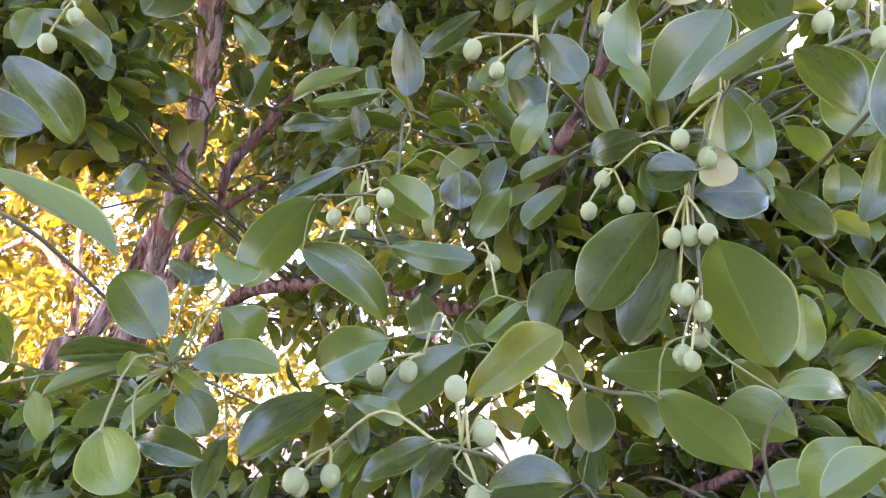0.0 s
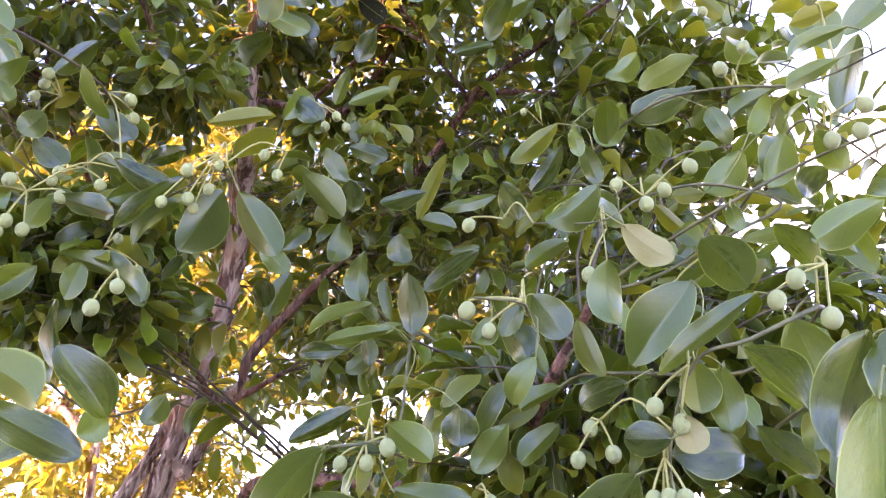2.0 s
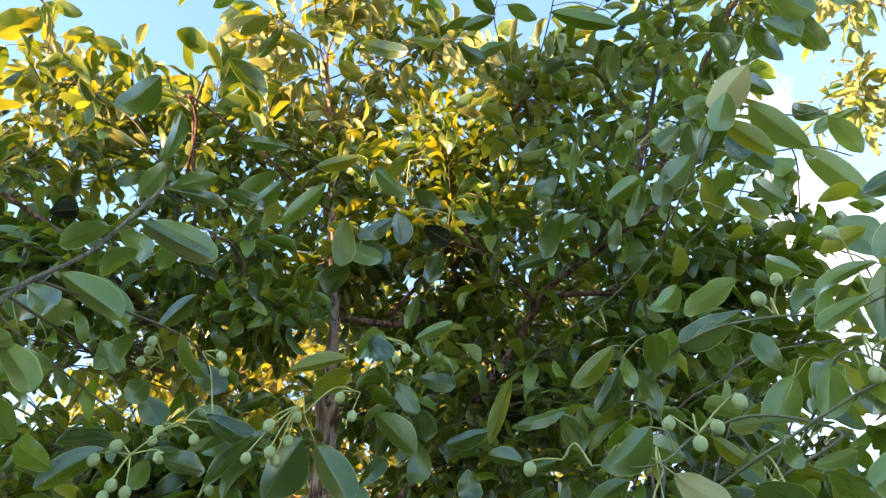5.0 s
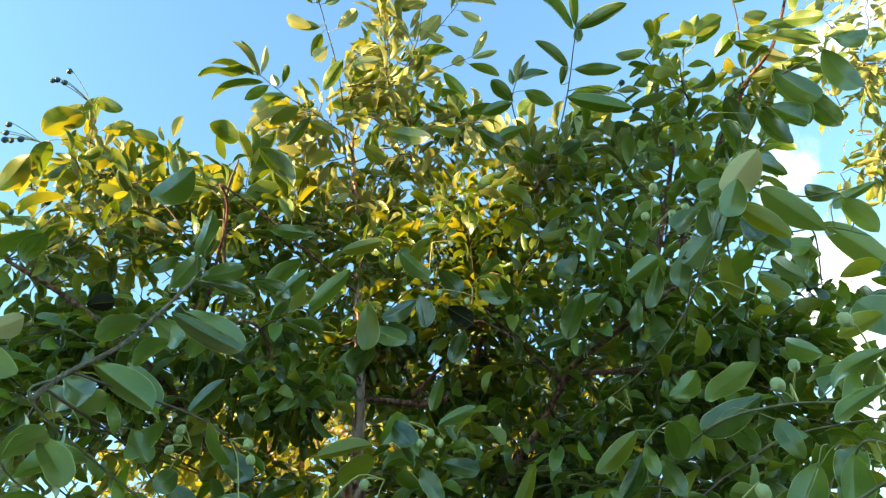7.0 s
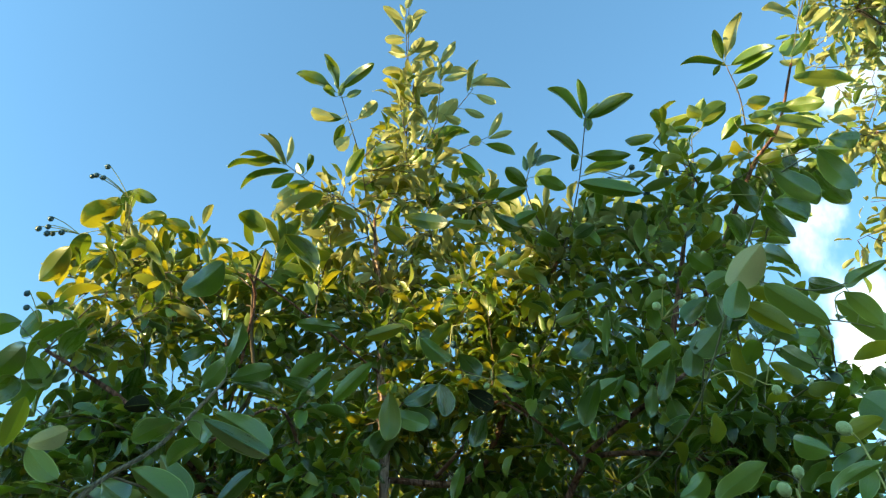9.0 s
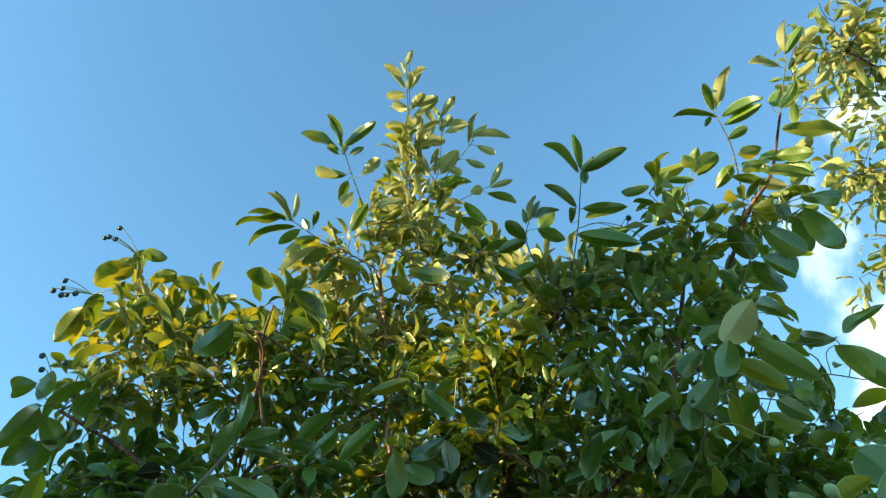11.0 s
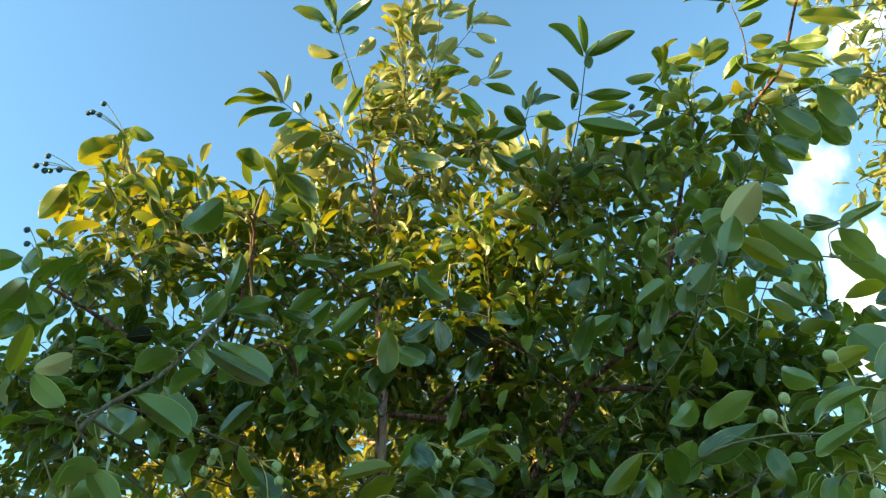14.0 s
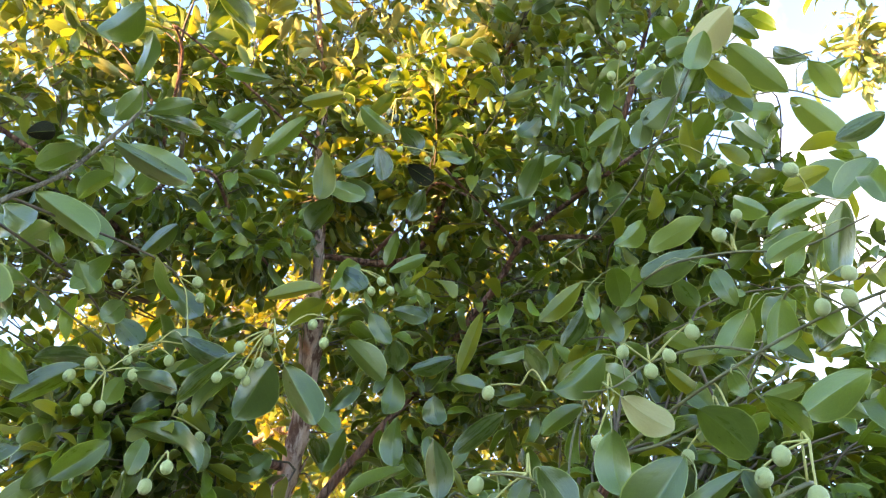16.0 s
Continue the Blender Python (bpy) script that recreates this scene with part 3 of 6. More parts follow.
s = shoot([(0.228, 0.547, 1.406), (0.194, 0.493, 1.477), (0.213, 0.485, 1.517)])
leaf(s, (0.119, 0.457, 1.513), (0.177, 0.475, 1.469), 0.038, -45)
leaf(s, (0.171, 0.504, 1.506), (0.221, 0.505, 1.490), 0.041, -56)
leaf(s, (0.181, 0.434, 1.515), (0.223, 0.433, 1.515), 0.021, 74)
leaf(s, (0.196, 0.378, 1.490), (0.171, 0.378, 1.460), 0.029, -54)
leaf(s, (0.156, 0.338, 1.464), (0.184, 0.331, 1.485), 0.019, -77)
leaf(s, (0.199, 0.519, 1.449), (0.246, 0.520, 1.462), 0.031, -89)
leaf(s, (0.262, 0.491, 1.601), (0.291, 0.503, 1.563), 0.024, -28)
leaf(s, (0.333, 0.634, 1.603), (0.308, 0.644, 1.581), 0.030, 70)
leaf(s, (0.258, 0.552, 1.592), (0.259, 0.557, 1.541), 0.029, 40)
leaf(s, (0.122, 0.691, 1.478), (0.123, 0.705, 1.433), 0.033, -19)
leaf(s, (0.274, 0.509, 1.683), (0.274, 0.515, 1.653), 0.026, 40)
leaf(s, (0.247, 0.557, 1.680), (0.292, 0.560, 1.641), 0.028, -42)
leaf(s, (0.224, 0.612, 1.545), (0.268, 0.629, 1.515), 0.022, -50, 'yel')
leaf(s, (0.229, 0.727, 1.576), (0.263, 0.744, 1.543), 0.026, -41)
leaf(s, (0.129, 0.600, 1.521), (0.156, 0.607, 1.485), 0.031, -39)
leaf(s, (0.208, 0.396, 1.516), (0.218, 0.398, 1.485), 0.017, -45)
s = shoot([(-0.303, 0.953, 1.525), (-0.200, 0.511, 1.529), (-0.173, 0.415, 1.528), (-0.244, 0.436, 1.525), (-0.316, 0.450, 1.515)])
leaf(s, (-0.264, 0.368, 1.701), (-0.230, 0.389, 1.660), 0.032, 80)
leaf(s, (-0.157, 0.362, 1.538), (-0.180, 0.360, 1.571), 0.031, 88)
leaf(s, (-0.170, 0.394, 1.533), (-0.232, 0.400, 1.532), 0.013, -79)
leaf(s, (-0.180, 0.393, 1.527), (-0.235, 0.397, 1.510), 0.015, 56)
leaf(s, (-0.161, 0.417, 1.530), (-0.110, 0.418, 1.529), 0.026, 67)
leaf(s, (-0.165, 0.399, 1.512), (-0.193, 0.406, 1.491), 0.014, 43)
leaf(s, (-0.160, 0.406, 1.514), (-0.145, 0.407, 1.489), 0.024, 85)
leaf(s, (-0.168, 0.369, 1.487), (-0.133, 0.366, 1.479), 0.017, 72)
leaf(s, (-0.181, 0.387, 1.508), (-0.210, 0.386, 1.493), 0.017, 53)
leaf(s, (-0.264, 0.433, 1.514), (-0.256, 0.438, 1.484), 0.016, 73)
leaf(s, (-0.173, 0.343, 1.494), (-0.165, 0.352, 1.464), 0.031, -79)
leaf(s, (-0.175, 0.505, 1.575), (-0.157, 0.518, 1.549), 0.039, 79)
leaf(s, (-0.161, 0.489, 1.487), (-0.183, 0.506, 1.444), 0.019, 33)
leaf(s, (-0.185, 0.250, 1.592), (-0.128, 0.259, 1.559), 0.011, -58, 'lite')
leaf(s, (-0.161, 0.387, 1.528), (-0.158, 0.408, 1.548), 0.012, -2)
leaf(s, (-0.169, 0.384, 1.522), (-0.178, 0.361, 1.526), 0.013, 76)
leaf(s, (-0.158, 0.388, 1.522), (-0.149, 0.414, 1.511), 0.013, -65)
leaf(s, (-0.254, 0.394, 1.528), (-0.254, 0.359, 1.550), 0.022, 47)
s = shoot([(-0.463, 1.051, 1.847), (-0.366, 0.826, 1.795), (-0.327, 0.651, 1.780)])
leaf(s, (-0.250, 0.828, 1.941), (-0.279, 0.834, 1.880), 0.033, 57)
leaf(s, (-0.367, 0.605, 1.711), (-0.364, 0.618, 1.678), 0.030, -58)
leaf(s, (-0.291, 0.598, 1.719), (-0.310, 0.600, 1.693), 0.024, 69)
leaf(s, (-0.362, 0.528, 1.830), (-0.362, 0.513, 1.789), 0.023, -44)
leaf(s, (-0.330, 0.767, 1.886), (-0.352, 0.729, 1.846), 0.033, -86)
leaf(s, (-0.274, 0.776, 1.912), (-0.279, 0.841, 1.886), 0.029, -9)
s = shoot([(-0.535, 0.370, 2.023), (-0.523, 0.386, 2.062), (-0.483, 0.413, 2.116), (-0.446, 0.418, 2.166), (-0.418, 0.424, 2.216), (-0.409, 0.406, 2.240)])
leaf(s, (-0.457, 0.460, 2.152), (-0.501, 0.464, 2.125), 0.029, 12)
leaf(s, (-0.585, 0.559, 2.283), (-0.531, 0.581, 2.237), 0.035, -49)
leaf(s, (-0.447, 0.524, 2.213), (-0.480, 0.536, 2.180), 0.028, 20)
leaf(s, (-0.427, 0.497, 2.207), (-0.386, 0.514, 2.162), 0.031, -50)
leaf(s, (-0.643, 0.605, 2.242), (-0.588, 0.643, 2.163), 0.037, -51)
leaf(s, (-0.521, 0.695, 2.246), (-0.575, 0.700, 2.195), 0.029, 51)
leaf(s, (-0.456, 0.399, 2.143), (-0.517, 0.405, 2.130), 0.029, 19)
leaf(s, (-0.422, 0.431, 2.171), (-0.353, 0.474, 2.131), 0.032, -43)
leaf(s, (-0.503, 0.405, 2.087), (-0.437, 0.454, 2.047), 0.035, -49)
leaf(s, (-0.350, 0.567, 2.362), (-0.420, 0.592, 2.331), 0.031, 23)
leaf(s, (-0.289, 0.487, 2.262), (-0.342, 0.505, 2.234), 0.021, 51)
leaf(s, (-0.277, 0.594, 2.348), (-0.345, 0.609, 2.293), 0.028, 32)
leaf(s, (-0.369, 0.478, 2.250), (-0.317, 0.504, 2.234), 0.019, -32)
leaf(s, (-0.421, 0.439, 2.233), (-0.357, 0.443, 2.242), 0.027, -50)
leaf(s, (-0.406, 0.433, 2.218), (-0.338, 0.454, 2.198), 0.019, -49)
leaf(s, (-0.456, 0.427, 2.213), (-0.406, 0.406, 2.242), 0.029, -43)
leaf(s, (-0.337, 0.317, 2.146), (-0.308, 0.287, 2.185), 0.021, -25)
leaf(s, (-0.501, 0.434, 2.156), (-0.541, 0.424, 2.163), 0.034, 78)
leaf(s, (-0.718, 0.703, 2.404), (-0.761, 0.684, 2.426), 0.029, 40, 'lite')
leaf(s, (-0.389, 0.371, 2.117), (-0.310, 0.413, 2.079), 0.026, -66)
leaf(s, (-0.550, 0.402, 2.183), (-0.510, 0.404, 2.182), 0.024, -38, 'dry')
leaf(s, (-0.635, 0.359, 2.110), (-0.600, 0.394, 2.076), 0.032, -82, 'lite')
leaf(s, (-0.549, 0.412, 2.079), (-0.503, 0.422, 2.052), 0.034, -76)
leaf(s, (-0.544, 0.437, 2.053), (-0.588, 0.429, 2.075), 0.030, 75)
leaf(s, (-0.524, 0.465, 2.085), (-0.585, 0.485, 2.073), 0.031, 34)
s = shoot([(0.220, 0.859, 2.321), (0.259, 0.681, 2.371), (0.352, 0.609, 2.298), (0.394, 0.592, 2.283), (0.451, 0.622, 2.282)])
leaf(s, (0.357, 0.473, 2.022), (0.396, 0.458, 2.055), 0.035, 85)
leaf(s, (0.385, 0.573, 2.262), (0.312, 0.514, 2.297), 0.038, 35, 'lite')
leaf(s, (0.532, 0.947, 2.599), (0.658, 1.044, 2.526), 0.057, -29, 'lite')
leaf(s, (0.640, 0.906, 2.643), (0.548, 0.922, 2.610), 0.023, 34)
leaf(s, (0.334, 0.532, 2.389), (0.280, 0.561, 2.342), 0.048, 68, 'tan')
leaf(s, (0.271, 0.452, 2.258), (0.253, 0.473, 2.217), 0.031, 52)
leaf(s, (0.278, 0.514, 2.274), (0.336, 0.556, 2.247), 0.028, -19, 'yel')
leaf(s, (0.270, 0.639, 2.404), (0.277, 0.670, 2.358), 0.042, -26)
leaf(s, (0.261, 0.644, 2.345), (0.219, 0.663, 2.314), 0.045, 71)
leaf(s, (0.221, 0.658, 2.327), (0.207, 0.680, 2.287), 0.031, 38)
leaf(s, (0.179, 0.610, 2.275), (0.155, 0.646, 2.232), 0.023, 39)
leaf(s, (0.510, 1.008, 2.606), (0.476, 1.046, 2.520), 0.053, 74)
leaf(s, (0.417, 1.060, 2.590), (0.510, 1.102, 2.575), 0.036, -67)
leaf(s, (0.283, 0.694, 2.347), (0.295, 0.738, 2.293), 0.034, 4, 'yel')
leaf(s, (0.239, 0.833, 2.367), (0.245, 0.866, 2.317), 0.029, -16, 'yel')
leaf(s, (0.152, 0.776, 2.351), (0.138, 0.805, 2.306), 0.023, 44)
leaf(s, (0.181, 0.872, 2.382), (0.201, 0.908, 2.324), 0.047, -36)
leaf(s, (0.147, 0.534, 2.029), (0.180, 0.522, 2.046), 0.024, -82)
leaf(s, (0.420, 0.572, 2.312), (0.459, 0.612, 2.281), 0.030, -10, 'lite')
leaf(s, (0.264, 0.818, 2.302), (0.328, 0.836, 2.288), 0.020, -26)
leaf(s, (0.245, 0.574, 2.437), (0.276, 0.619, 2.440), 0.032, -19)
leaf(s, (0.309, 0.652, 2.313), (0.293, 0.705, 2.315), 0.030, 35)
leaf(s, (0.300, 0.606, 2.335), (0.318, 0.597, 2.279), 0.026, -82)
leaf(s, (0.294, 0.590, 2.397), (0.248, 0.578, 2.369), 0.026, 54)
leaf(s, (0.207, 0.649, 2.430), (0.169, 0.696, 2.451), 0.032, 45)
leaf(s, (0.434, 0.610, 2.206), (0.497, 0.603, 2.235), 0.029, -62)
s = shoot([(0.286, 0.512, 1.869), (0.229, 0.527, 1.898), (0.165, 0.515, 1.879), (0.123, 0.499, 1.848), (0.066, 0.529, 1.862)])
leaf(s, (0.014, 0.601, 1.868), (-0.043, 0.616, 1.831), 0.022, 61)
leaf(s, (-0.077, 0.651, 1.913), (-0.071, 0.658, 1.878), 0.030, -61)
leaf(s, (0.123, 0.489, 1.807), (0.125, 0.493, 1.749), 0.033, -34)
leaf(s, (0.252, 0.561, 2.072), (0.185, 0.561, 2.035), 0.030, 42, 'lite')
leaf(s, (0.286, 0.478, 1.920), (0.277, 0.500, 1.877), 0.028, 64)
leaf(s, (0.116, 0.678, 2.042), (0.078, 0.709, 1.995), 0.023, 71)
leaf(s, (0.130, 0.609, 1.999), (0.147, 0.625, 1.956), 0.022, -26)
leaf(s, (0.123, 0.491, 1.880), (0.077, 0.505, 1.848), 0.031, 89)
leaf(s, (-0.029, 0.727, 2.063), (-0.068, 0.763, 1.986), 0.023, 25, 'yel')
leaf(s, (-0.040, 0.584, 1.929), (-0.088, 0.587, 1.917), 0.018, 85)
leaf(s, (-0.043, 0.822, 2.032), (0.036, 0.814, 2.048), 0.025, -85)
leaf(s, (0.040, 0.603, 1.949), (0.058, 0.619, 1.910), 0.031, -14)
leaf(s, (0.317, 0.416, 1.820), (0.266, 0.430, 1.792), 0.030, 88)
leaf(s, (0.194, 0.460, 1.811), (0.234, 0.485, 1.779), 0.041, -22)
leaf(s, (0.268, 0.531, 1.938), (0.237, 0.553, 1.900), 0.036, 87)
leaf(s, (0.133, 0.460, 1.825), (0.173, 0.473, 1.799), 0.030, -72, 'tan')
leaf(s, (0.182, 0.540, 1.885), (0.218, 0.558, 1.858), 0.017, -59, 'yel')
leaf(s, (0.099, 0.546, 1.852), (0.056, 0.547, 1.825), 0.020, 64)
leaf(s, (0.239, 0.429, 1.808), (0.270, 0.441, 1.777), 0.026, -18)
leaf(s, (0.313, 0.480, 2.043), (0.360, 0.475, 2.059), 0.022, -35, 'yel')
leaf(s, (0.233, 0.548, 1.900), (0.199, 0.541, 1.893), 0.018, 84, 'yel')
leaf(s, (0.233, 0.639, 1.945), (0.194, 0.623, 1.959), 0.023, 34, 'lite')
leaf(s, (0.230, 0.483, 1.853), (0.241, 0.495, 1.835), 0.016, -34)
leaf(s, (0.262, 0.675, 1.927), (0.240, 0.698, 1.893), 0.019, 74)
leaf(s, (-0.051, 0.630, 1.920), (-0.011, 0.638, 1.913), 0.021, -47)
leaf(s, (-0.034, 0.904, 2.000), (0.011, 0.908, 2.010), 0.021, -79)
leaf(s, (0.143, 0.519, 1.991), (0.150, 0.571, 1.973), 0.028, -1)
leaf(s, (0.118, 0.520, 1.879), (0.155, 0.557, 1.874), 0.023, -54)
leaf(s, (0.296, 0.493, 1.906), (0.279, 0.533, 1.903), 0.030, 54)
leaf(s, (0.217, 0.532, 1.837), (0.205, 0.551, 1.867), 0.023, -61)
s = shoot([(0.371, 0.427, 1.898), (0.335, 0.443, 1.877), (0.303, 0.474, 1.863)])
leaf(s, (0.351, 0.445, 1.999), (0.340, 0.480, 1.938), 0.028, 32)
leaf(s, (0.355, 0.382, 1.949), (0.354, 0.393, 1.991), 0.022, -36)
leaf(s, (0.356, 0.436, 1.842), (0.341, 0.467, 1.867), 0.033, -85)
s = shoot([(-0.538, 0.740, 1.817), (-0.404, 0.664, 1.937), (-0.305, 0.592, 1.946), (-0.259, 0.579, 1.967)])
leaf(s, (-0.430, 0.586, 1.869), (-0.329, 0.606, 1.822), 0.037, -50)
leaf(s, (-0.403, 0.564, 1.808), (-0.401, 0.587, 1.743), 0.015, -55)
leaf(s, (-0.497, 0.496, 2.049), (-0.476, 0.520, 2.015), 0.028, -69)
leaf(s, (-0.436, 0.523, 2.000), (-0.460, 0.527, 1.980), 0.029, 58)
leaf(s, (-0.493, 0.588, 2.017), (-0.457, 0.601, 1.984), 0.034, -84)
leaf(s, (-0.431, 0.605, 1.997), (-0.379, 0.621, 1.986), 0.028, -47)
leaf(s, (-0.308, 0.624, 2.052), (-0.229, 0.634, 2.069), 0.021, -42, 'yel')
leaf(s, (-0.190, 0.638, 1.988), (-0.147, 0.673, 1.946), 0.033, -33)
leaf(s, (-0.179, 0.691, 2.056), (-0.153, 0.708, 2.013), 0.027, -78)
leaf(s, (-0.155, 0.712, 2.069), (-0.104, 0.716, 2.053), 0.026, -68)
leaf(s, (-0.234, 0.565, 1.924), (-0.192, 0.588, 1.860), 0.037, -59)
leaf(s, (-0.265, 0.598, 1.945), (-0.316, 0.633, 1.889), 0.053, 57)
leaf(s, (-0.292, 0.560, 1.940), (-0.361, 0.565, 1.888), 0.023, 33)
leaf(s, (-0.304, 0.580, 1.923), (-0.354, 0.592, 1.882), 0.026, 18)
leaf(s, (-0.235, 0.662, 2.062), (-0.290, 0.669, 2.034), 0.033, 28, 'yel')
leaf(s, (-0.429, 0.557, 1.921), (-0.360, 0.563, 1.901), 0.025, -49)
leaf(s, (-0.425, 0.546, 1.912), (-0.444, 0.553, 1.883), 0.023, 45)
leaf(s, (-0.147, 0.659, 2.099), (-0.094, 0.652, 2.115), 0.020, -66)
leaf(s, (-0.320, 1.121, 2.300), (-0.395, 1.124, 2.275), 0.041, 45)
leaf(s, (-0.152, 0.724, 2.026), (-0.152, 0.749, 1.992), 0.037, 10)
leaf(s, (-0.475, 0.532, 1.924), (-0.530, 0.507, 1.875), 0.031, 60)
leaf(s, (-0.235, 0.182, 1.693), (-0.235, 0.215, 1.725), 0.029, 60)
leaf(s, (-0.386, 0.581, 1.978), (-0.322, 0.591, 1.945), 0.030, -77)
leaf(s, (-0.483, 0.557, 1.945), (-0.555, 0.546, 1.946), 0.029, 41)
leaf(s, (-0.444, 0.607, 2.077), (-0.390, 0.621, 2.027), 0.033, -80)
leaf(s, (-0.417, 0.544, 1.836), (-0.444, 0.504, 1.784), 0.028, -81)
leaf(s, (-0.335, 0.636, 2.023), (-0.391, 0.658, 2.022), 0.024, 39)
leaf(s, (-0.146, 0.699, 2.081), (-0.094, 0.676, 2.059), 0.024, -22)
leaf(s, (-0.225, 0.656, 2.114), (-0.178, 0.647, 2.067), 0.032, -85)
leaf(s, (-0.200, 0.679, 2.130), (-0.222, 0.653, 2.079), 0.028, -83)
leaf(s, (-0.274, 0.751, 1.960), (-0.233, 0.763, 1.913), 0.029, -78)
leaf(s, (-0.214, 0.764, 1.978), (-0.235, 0.731, 1.933), 0.024, -72)
leaf(s, (-0.369, 0.643, 1.973), (-0.389, 0.599, 1.940), 0.027, -90)
leaf(s, (-0.516, 0.512, 1.895), (-0.516, 0.443, 1.901), 0.029, 59)
s = shoot([(-0.440, 1.098, 2.463), (-0.363, 0.905, 2.449), (-0.242, 0.828, 2.495), (-0.135, 0.834, 2.457)])
leaf(s, (-0.613, 0.969, 2.489), (-0.536, 0.986, 2.484), 0.032, -28)
leaf(s, (-0.351, 0.899, 2.426), (-0.401, 0.924, 2.384), 0.057, 5)
leaf(s, (-0.342, 0.835, 2.416), (-0.267, 0.854, 2.390), 0.038, -64)
leaf(s, (-0.273, 0.664, 2.339), (-0.275, 0.688, 2.256), 0.038, 5, 'yel')
leaf(s, (-0.235, 0.810, 2.448), (-0.304, 0.820, 2.423), 0.036, 68)
leaf(s, (-0.193, 0.690, 2.358), (-0.185, 0.709, 2.303), 0.031, -9)
leaf(s, (-0.160, 0.872, 2.409), (-0.191, 0.903, 2.361), 0.035, 42)
leaf(s, (-0.183, 0.804, 2.269), (-0.206, 0.825, 2.218), 0.022, 22)
leaf(s, (-0.128, 0.835, 2.463), (-0.065, 0.844, 2.443), 0.026, -71)
leaf(s, (-0.025, 0.894, 2.365), (0.040, 0.895, 2.384), 0.025, -64)
leaf(s, (0.068, 0.742, 2.353), (0.030, 0.786, 2.298), 0.035, 21)
leaf(s, (0.065, 0.829, 2.513), (0.021, 0.837, 2.480), 0.040, 72)
leaf(s, (0.055, 1.090, 2.803), (-0.011, 1.101, 2.750), 0.041, 37)
leaf(s, (0.072, 0.855, 2.533), (0.023, 0.857, 2.501), 0.039, 31)
leaf(s, (-0.259, 0.760, 2.528), (-0.205, 0.793, 2.483), 0.036, -67)
leaf(s, (-0.195, 0.806, 2.508), (-0.158, 0.837, 2.465), 0.037, -21)
leaf(s, (-0.290, 0.754, 2.561), (-0.369, 0.740, 2.537), 0.028, 60, 'yel')
leaf(s, (-0.311, 0.859, 2.440), (-0.261, 0.889, 2.410), 0.032, -43)
leaf(s, (-0.186, 0.842, 2.444), (-0.140, 0.863, 2.415), 0.036, -43, 'dry')
leaf(s, (-0.255, 0.788, 2.517), (-0.197, 0.766, 2.557), 0.029, -10)
leaf(s, (-0.031, 0.829, 2.450), (0.002, 0.895, 2.448), 0.031, -31)
leaf(s, (-0.126, 0.838, 2.500), (-0.064, 0.795, 2.494), 0.030, -13)
s = shoot([(-0.466, 1.045, 2.871), (-0.491, 0.962, 3.032), (-0.497, 0.924, 3.145), (-0.434, 0.924, 3.211), (-0.378, 0.891, 3.282), (-0.351, 0.800, 3.377), (-0.297, 0.599, 3.504), (-0.277, 0.531, 3.539)])
leaf(s, (-0.279, 0.538, 3.536), (-0.261, 0.525, 3.588), 0.019, -16, 'young')
leaf(s, (-0.294, 0.563, 3.521), (-0.331, 0.499, 3.499), 0.022, 27, 'young')
leaf(s, (-0.289, 0.557, 3.525), (-0.298, 0.537, 3.569), 0.014, 15, 'young')
leaf(s, (-0.281, 0.575, 3.519), (-0.218, 0.546, 3.505), 0.020, 12, 'young')
leaf(s, (-0.295, 0.599, 3.504), (-0.265, 0.544, 3.506), 0.022, -1, 'young')
leaf(s, (-0.304, 0.604, 3.499), (-0.347, 0.572, 3.457), 0.022, 37, 'young')
leaf(s, (-0.311, 0.638, 3.480), (-0.340, 0.594, 3.447), 0.019, 36, 'young')
leaf(s, (-0.291, 0.645, 3.482), (-0.245, 0.601, 3.464), 0.022, -14, 'young')
leaf(s, (-0.290, 0.642, 3.483), (-0.217, 0.645, 3.498), 0.028, -27, 'young')
leaf(s, (-0.328, 0.680, 3.454), (-0.372, 0.640, 3.412), 0.025, 39, 'young')
leaf(s, (-0.306, 0.692, 3.453), (-0.275, 0.655, 3.442), 0.025, -11, 'young')
leaf(s, (-0.306, 0.721, 3.437), (-0.231, 0.756, 3.434), 0.034, -32, 'young')
leaf(s, (-0.330, 0.713, 3.435), (-0.377, 0.680, 3.404), 0.022, 37, 'young')
leaf(s, (-0.262, 0.662, 3.480), (-0.258, 0.734, 3.500), 0.021, 1, 'young')
leaf(s, (-0.336, 0.762, 3.405), (-0.362, 0.756, 3.431), 0.025, 47, 'young')
leaf(s, (-0.324, 0.751, 3.414), (-0.305, 0.819, 3.378), 0.034, -21, 'young')
s = shoot([(-0.434, 0.924, 3.211), (-0.355, 0.885, 3.293), (-0.277, 0.825, 3.381), (-0.222, 0.698, 3.469)])
leaf(s, (-0.217, 0.684, 3.477), (-0.172, 0.662, 3.513), 0.022, -20, 'young')
leaf(s, (-0.234, 0.723, 3.453), (-0.184, 0.677, 3.434), 0.022, -18, 'young')
leaf(s, (-0.228, 0.718, 3.457), (-0.154, 0.731, 3.464), 0.021, 7, 'young')
leaf(s, (-0.227, 0.689, 3.473), (-0.250, 0.675, 3.511), 0.015, 42, 'young')
leaf(s, (-0.270, 0.827, 3.381), (-0.202, 0.788, 3.421), 0.040, -21, 'young')
leaf(s, (-0.248, 0.813, 3.395), (-0.199, 0.828, 3.351), 0.025, -43, 'young')
leaf(s, (-0.317, 0.869, 3.341), (-0.249, 0.876, 3.353), 0.037, -35, 'young')
leaf(s, (-0.340, 0.889, 3.320), (-0.415, 0.848, 3.325), 0.040, 37, 'young')
